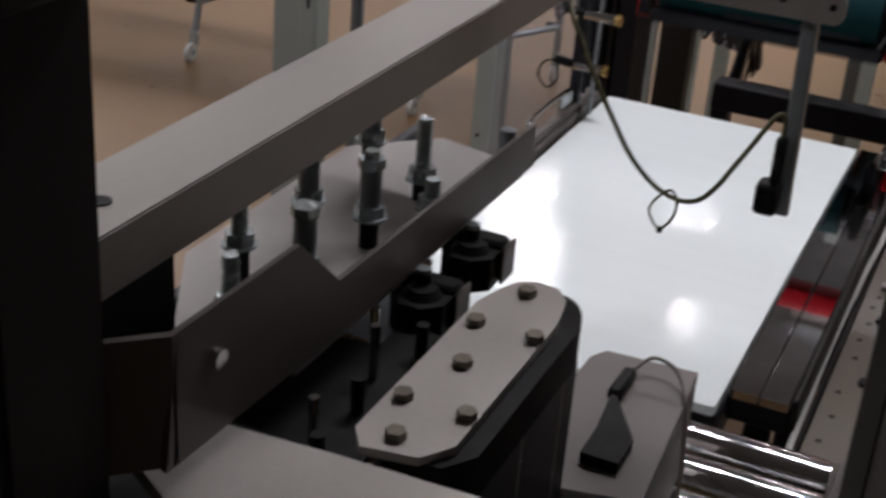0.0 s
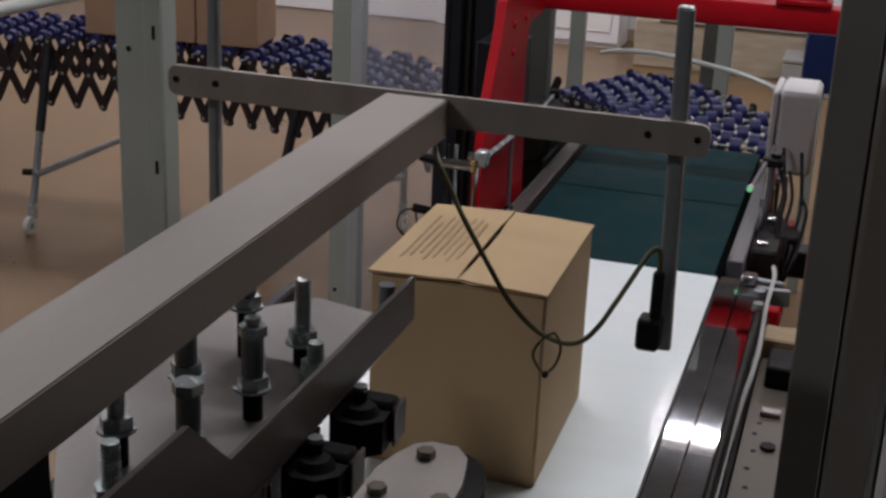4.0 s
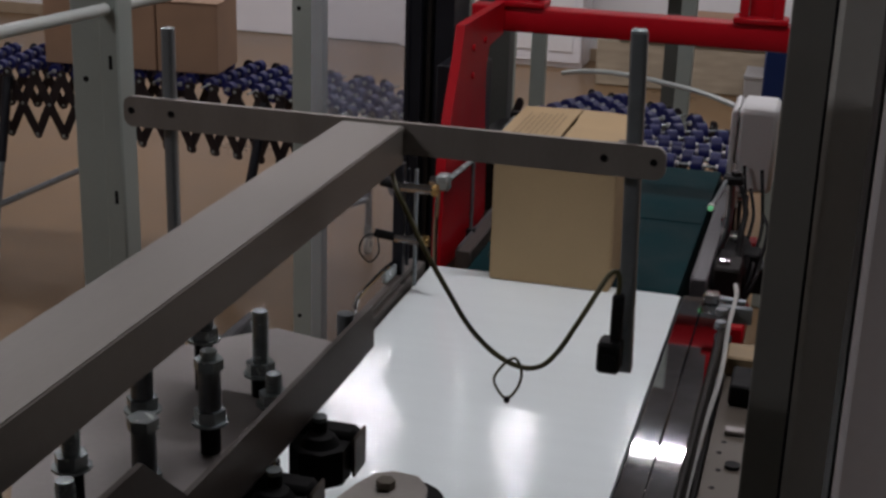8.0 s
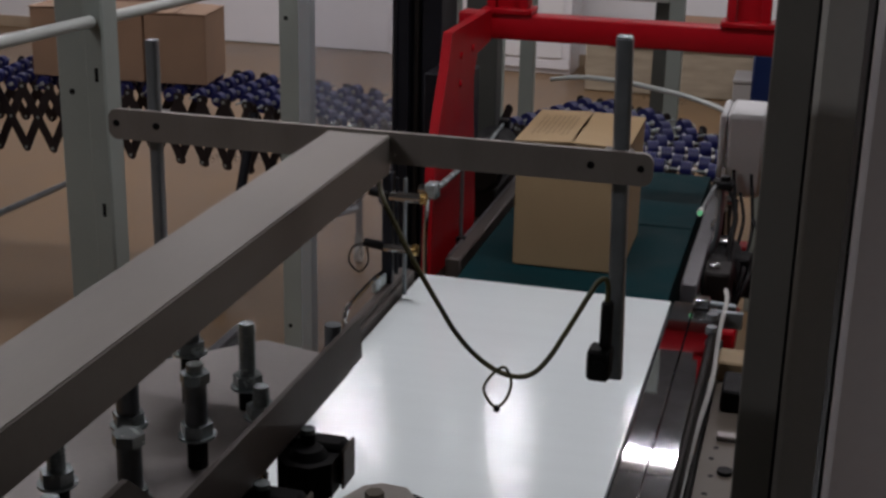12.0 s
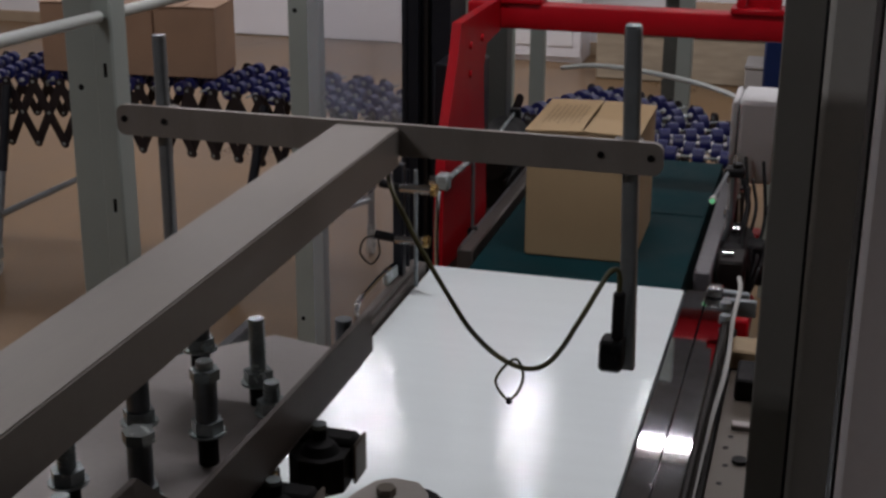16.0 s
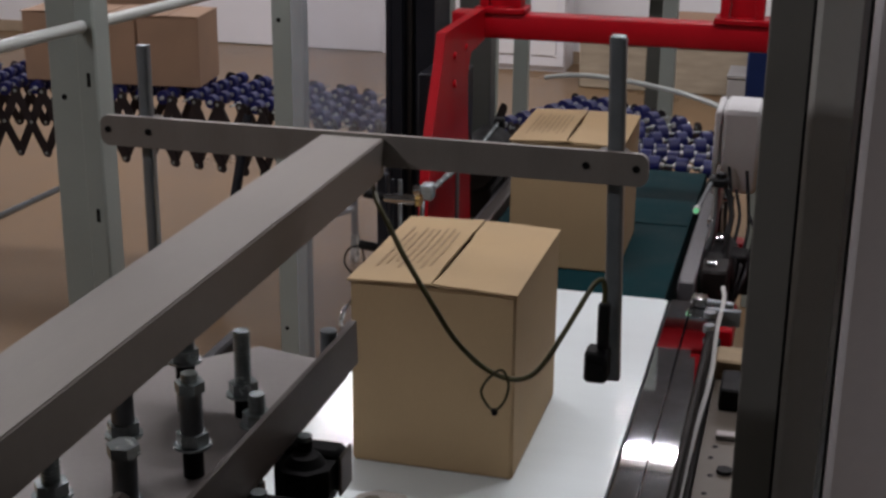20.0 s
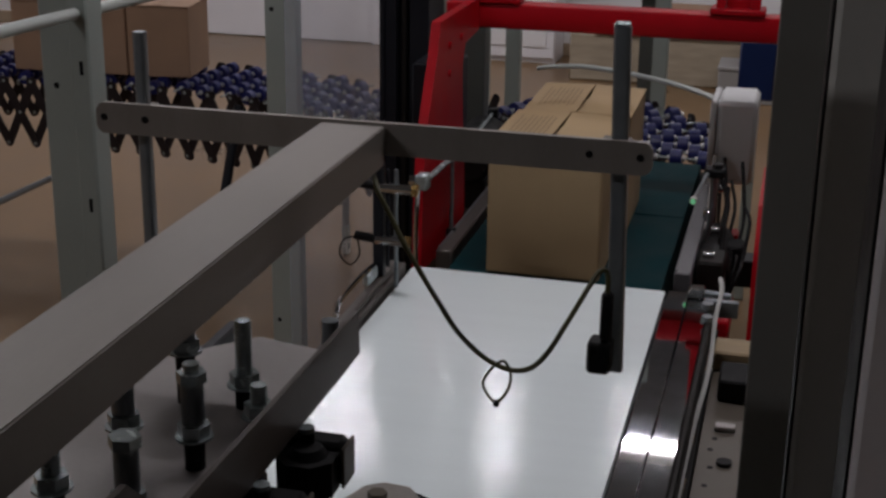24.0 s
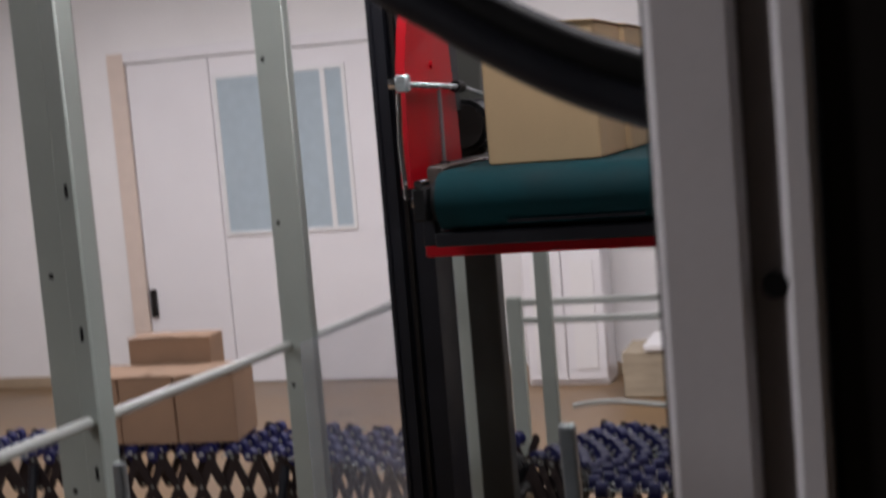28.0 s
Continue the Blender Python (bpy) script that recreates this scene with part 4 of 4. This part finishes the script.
outline = [(LEN / 2 + .017 * math.cos(radians(a)), .017 * math.sin(radians(a))) for a in range(-90, 91, 30)]
outline += [(-x, -y) for x, y in outline]
outline = [(x * math.cos(BEND) + y * math.sin(BEND), -x * math.sin(BEND) + y * math.cos(BEND) - .125) for x, y in outline]
LINK = finish(extrude(outline, "y", -.002, .002), Vector(), "link", "link_steel")
PIVOT = finish(rod((0, -.006, 0), (0, .006, 0), .007, 8), Vector(), "pivot", "zinc")


def conveyor_piece(name, s0, s1, legs, splay, label):
    p0, a0 = lane((s0 + s1) / 2)
    ob = thing(name, (p0.x, p0.y, FZ), label, "conveyor", "flexible conveyors")
    k, s = 0, s0
    while s < s1:
        p, a = lane(s)
        m = Matrix.Translation(p) @ Matrix.Rotation(a, 4, "Z")
        piece("axle", AXLE, ob, m)
        for j in range(6):
            off = -HW + .028 + .078 * j + (.036 if k % 2 else 0)
            if abs(off) < HW:
                w = piece("wheel", WHEEL, ob, m @ Matrix.Translation((0, off, 0)))
                h = new("hub", HUB)
                h.parent = w
        for side_y in (-HW - .006, HW + .006):
            piece("link", LINK, ob, m @ Matrix.Translation((.0, side_y, 0)))
            piece("link", LINK, ob, m @ Matrix.Translation((.0, side_y + .005, 0)) @ Matrix.Rotation(math.pi, 4, "Z"))
            for px, pz in ((.059, -.25), (.0, -.125), (.059, 0)):
                piece("pivot", PIVOT, ob, m @ Matrix.Translation((px, side_y + .002, pz)))
        k, s = k + 1, s + (.066 if s < 1.2 else .118)
    for s in legs:
        p, a = lane(s)
        m = Matrix.Translation(p) @ Matrix.Rotation(a, 4, "Z")
        feet = []
        for side_y in (-HW - .02, HW + .02):
            shift = -.13 if splay > .2 and side_y < 0 else 0
            q = m @ Vector((shift, side_y, 0))
            f = m @ Vector((shift, side_y + (splay if side_y > 0 else 0), 0))
            f.z = FZ
            feet.append(f)
            d = q - Vector((0, 0, .02)) - f
            up = part("leg", rod(f + d * .55, f + d, .019, 12), "black_steel", ob)
            part("leg_tube", rod(f + d * .17, f + d * .60, .015, 12), "rod_steel", up)
            g = f + d * .13
            part("castor_fork", block(g.x - .014, g.x + .014, g.y - .018, g.y + .018, FZ + .062, FZ + .125, .002), "zinc", up)
            part("castor", rod((f.x - .010, f.y, FZ + .038), (f.x + .010, f.y, FZ + .038), .038, 18), "castor_grey", up)
            part("hub", rod((f.x - .012, f.y, FZ + .038), (f.x + .012, f.y, FZ + .038), .014, 12), "zinc", up)
            g = f + d * .33
            part("knob", rod((g.x - .016, g.y, g.z), (g.x - .055, g.y - .01, g.z), .014, 8), "black_plastic", up)
        up = Vector((0, 0, .235))
        part("cross_tube", rod(feet[0] + up, feet[1] + up + Vector((0, (.0 if splay < .2 else .06), 0)), .014, 10), "rod_steel", ob)
    return ob


conveyor_piece("flexible_conveyor", .03, .76, (.25,), .13, "curved skate-wheel conveyor with dark blue wheels")
conveyor_piece("flexible_conveyor", 1.22, 4.1, (2.06, 3.28), .24, "long skate-wheel conveyor with dark blue wheels on legs")
pts = []
for k in range(10):
    p, a = lane(.05 + .105 * k)
    pts.append((p.x + (HW + .05) * math.sin(a), p.y - (HW + .05) * math.cos(a), p.z + .075))
solid("curved_guard_rail", sweep(pts, .0085, 8), "rail_white", "pale curved guide rail along the conveyor", "guide rail")

# ---- cardboard boxes ----
BW, BL, BH = .238, .305, .282


def flap(x0, x1, y0, y1, z, inner, wave):
    """A cardboard flap, its inner edge wavy and a little raised."""
    b = bmesh.new()
    n, rows = 12, []
    for i in range(n + 1):
        v = i / n
        y = y0 + (y1 - y0) * v
        open_by = .0012 + .0032 * math.sin(math.pi * v) ** 2 + .0012 * noise.noise((wave, 9 * v, .3))
        rise = .004 + .003 * noise.noise((wave + 4, 5 * v, .7))
        row = []
        for k in range(5):
            u = k / 4
            x = x0 + (x1 - x0) * u
            near = u if inner == "x1" else 1 - u
            if near == 1:
                x += -open_by if inner == "x1" else open_by
            lift_by = rise * near + .0012 * noise.noise((6 * u + wave, 6 * v, 1.7))
            row.append((x, y, z + lift_by))
        rows.append(row)
    top = [[b.verts.new(p) for p in row] for row in rows]
    low = [[b.verts.new((p[0], p[1], p[2] - .0034)) for p in row] for row in rows]
    for i in range(n):
        for k in range(4):
            b.faces.new((top[i][k], top[i][k + 1], top[i + 1][k + 1], top[i + 1][k]))
            b.faces.new((low[i][k], low[i + 1][k], low[i + 1][k + 1], low[i][k + 1]))
        for k, o in ((0, 1), (4, -1)):
            b.faces.new((top[i][k], top[i + 1][k], low[i + 1][k], low[i][k])[::o])
    for i, o in ((0, -1), (n, 1)):
        for k in range(4):
            b.faces.new((top[i][k], top[i][k + 1], low[i][k + 1], low[i][k])[::o])
    return b


def carton(name, at, material, label, dims=(BW, BL, BH), seam=True):
    w, l, h = dims
    ob = thing(name, (0, 0, 0), label, "box", "cardboard boxes")
    b = block(-w / 2, w / 2, 0, l, 0, h - .0045, .003, seg=2)
    lid = max(b.faces, key=lambda f: f.calc_center_median().z * 100 + f.calc_area())
    bmesh.ops.inset_region(b, faces=[lid], thickness=.003)
    for v in lid.verts:
        v.co.z -= .03
    part("body", b, material, ob)
    for k, (x0, x1, inner) in enumerate(((-w / 2 - .004, 0, "x1"), (0, w / 2 + .002, "x0"))):
        fl = part("flap", flap(x0, x1, -.003, l + .001, h - .0005, inner, 3.1 * k + 20 * w), material, ob)
        if k == 0 and seam:
            for j in range(8):
                x = -w / 2 + .020 + .0108 * j
                y = .055 + .012 * (j % 3)
                while y < .235 - .015 * (j % 2):
                    y1 = y + .022 + .045 * (.5 + .5 * noise.noise((j * 1.7, y * 31, .2)))
                    z = h + .0012 + .004 * (x + w / 2) / (w / 2)
                    part("print_bar", block(x, x + .0032, y, min(y1, .245), z, z + .0005), "print_brown", fl, "illegible brown printed lines")
                    y = y1 + .006
    ob.matrix_basis = at
    return ob


box_a = carton("cardboard_box", pose(.248, -1.6, PZ), "cardboard", "closed brown cardboard box riding along the white plate")
box_b = carton("cardboard_box", pose(.248, -1.6, PZ), "cardboard", "closed brown cardboard box following the first one")
ZB = .6355
for x, y, rz, dims in ((-1.712, 2.43, 7, (.248, .262, .278)), (-1.962, 2.41, 4, (.236, .262, .278)), (-2.205, 2.40, 3, (.236, .262, .278))):
    carton("cardboard_box", pose(x, y, ZB, 0, 0, rz), "cardboard_bg", "closed brown cardboard box on the skate-wheel conveyor", dims, seam=False)
carton("cardboard_box", pose(-2.0, 2.712, ZB, 0, 0, 4), "cardboard_bg", "taller closed cardboard box standing behind the others", (.37, .15, .385), seam=False)


# ---- what moves ----
def motions():
    belt = LIFT_AT[2] + LIFT_SIZE * BZ + .001

    def drop(y):
        f = min(1, max(0, (y + .02) / .19))
        return PZ + .0005 + (belt - PZ) * f

    def up(t):
        for (t0, h0), (t1, h1) in zip(LIFT, LIFT[1:]):
            if t0 <= t <= t1:
                return h0 + (h1 - h0) * (t - t0) / (t1 - t0)
    LIFT = [(0, .335), (.2, .237), (.4, .135), (.6, .04), (.75, 0), (3, 0), (25.8, 0), (26.0, .032), (26.3, .137), (26.5, .228), (27.0, .481), (27.5, .728), (28.0, .981)]
    walk(lift, [(t, pose(LIFT_AT[0], LIFT_AT[1], LIFT_AT[2] + h)) for t, h in LIFT])
    lead = [(0, -1.88), (1.0, -1.65), (1.4, -1.568), (1.6, -1.525), (1.8, -1.470), (2.0, -1.414), (2.2, -1.363), (2.4, -1.316), (2.6, -1.267), (3.0, -1.165), (3.5, -1.052), (5.5, -.568), (6.4, -.392), (6.7, -.325), (7.0, -.225), (7.3, -.125), (7.7, -.06), (8.0, -.034), (8.8, .114), (9.2, .223), (9.6, .27), (10.0, .295), (10.6, .302), (14, .302), (22.0, .302)]
    tail = [(0, -2.0), (14, -2.0), (15.4, -1.92), (16.8, -1.56), (17.2, -1.475), (17.6, -1.372), (18.0, -1.27), (18.4, -1.175), (18.8, -1.078), (19.2, -.968), (19.6, -.882), (20.0, -.797), (20.5, -.66), (22.0, -.26), (22.5, -.135), (22.9, -.055), (23.3, -.018), (23.7, .114), (24.0, .185), (24.4, .240), (24.8, .263), (25.4, .266), (25.8, .266)]
    tail += [(t, .29) for t, h in LIFT[7:]]
    push = [(t, max(.302, y + BL)) for t, y in tail if t > 22.0]

    def across(y, plate, lifted):
        f = min(1, max(0, (y + .02) / .19))
        return plate + (lifted - plate) * f
    walk(box_a, [(t, pose(across(y, .246, .240), y, drop(y) + (up(t) if t > 20 else 0), 0, 0, .5)) for t, y in lead + push])
    walk(box_b, [(t, pose(across(y, .247, .226), y, drop(y) + (up(t) if t > 20 else 0), 0, 0, -.6)) for t, y in tail])


motions()
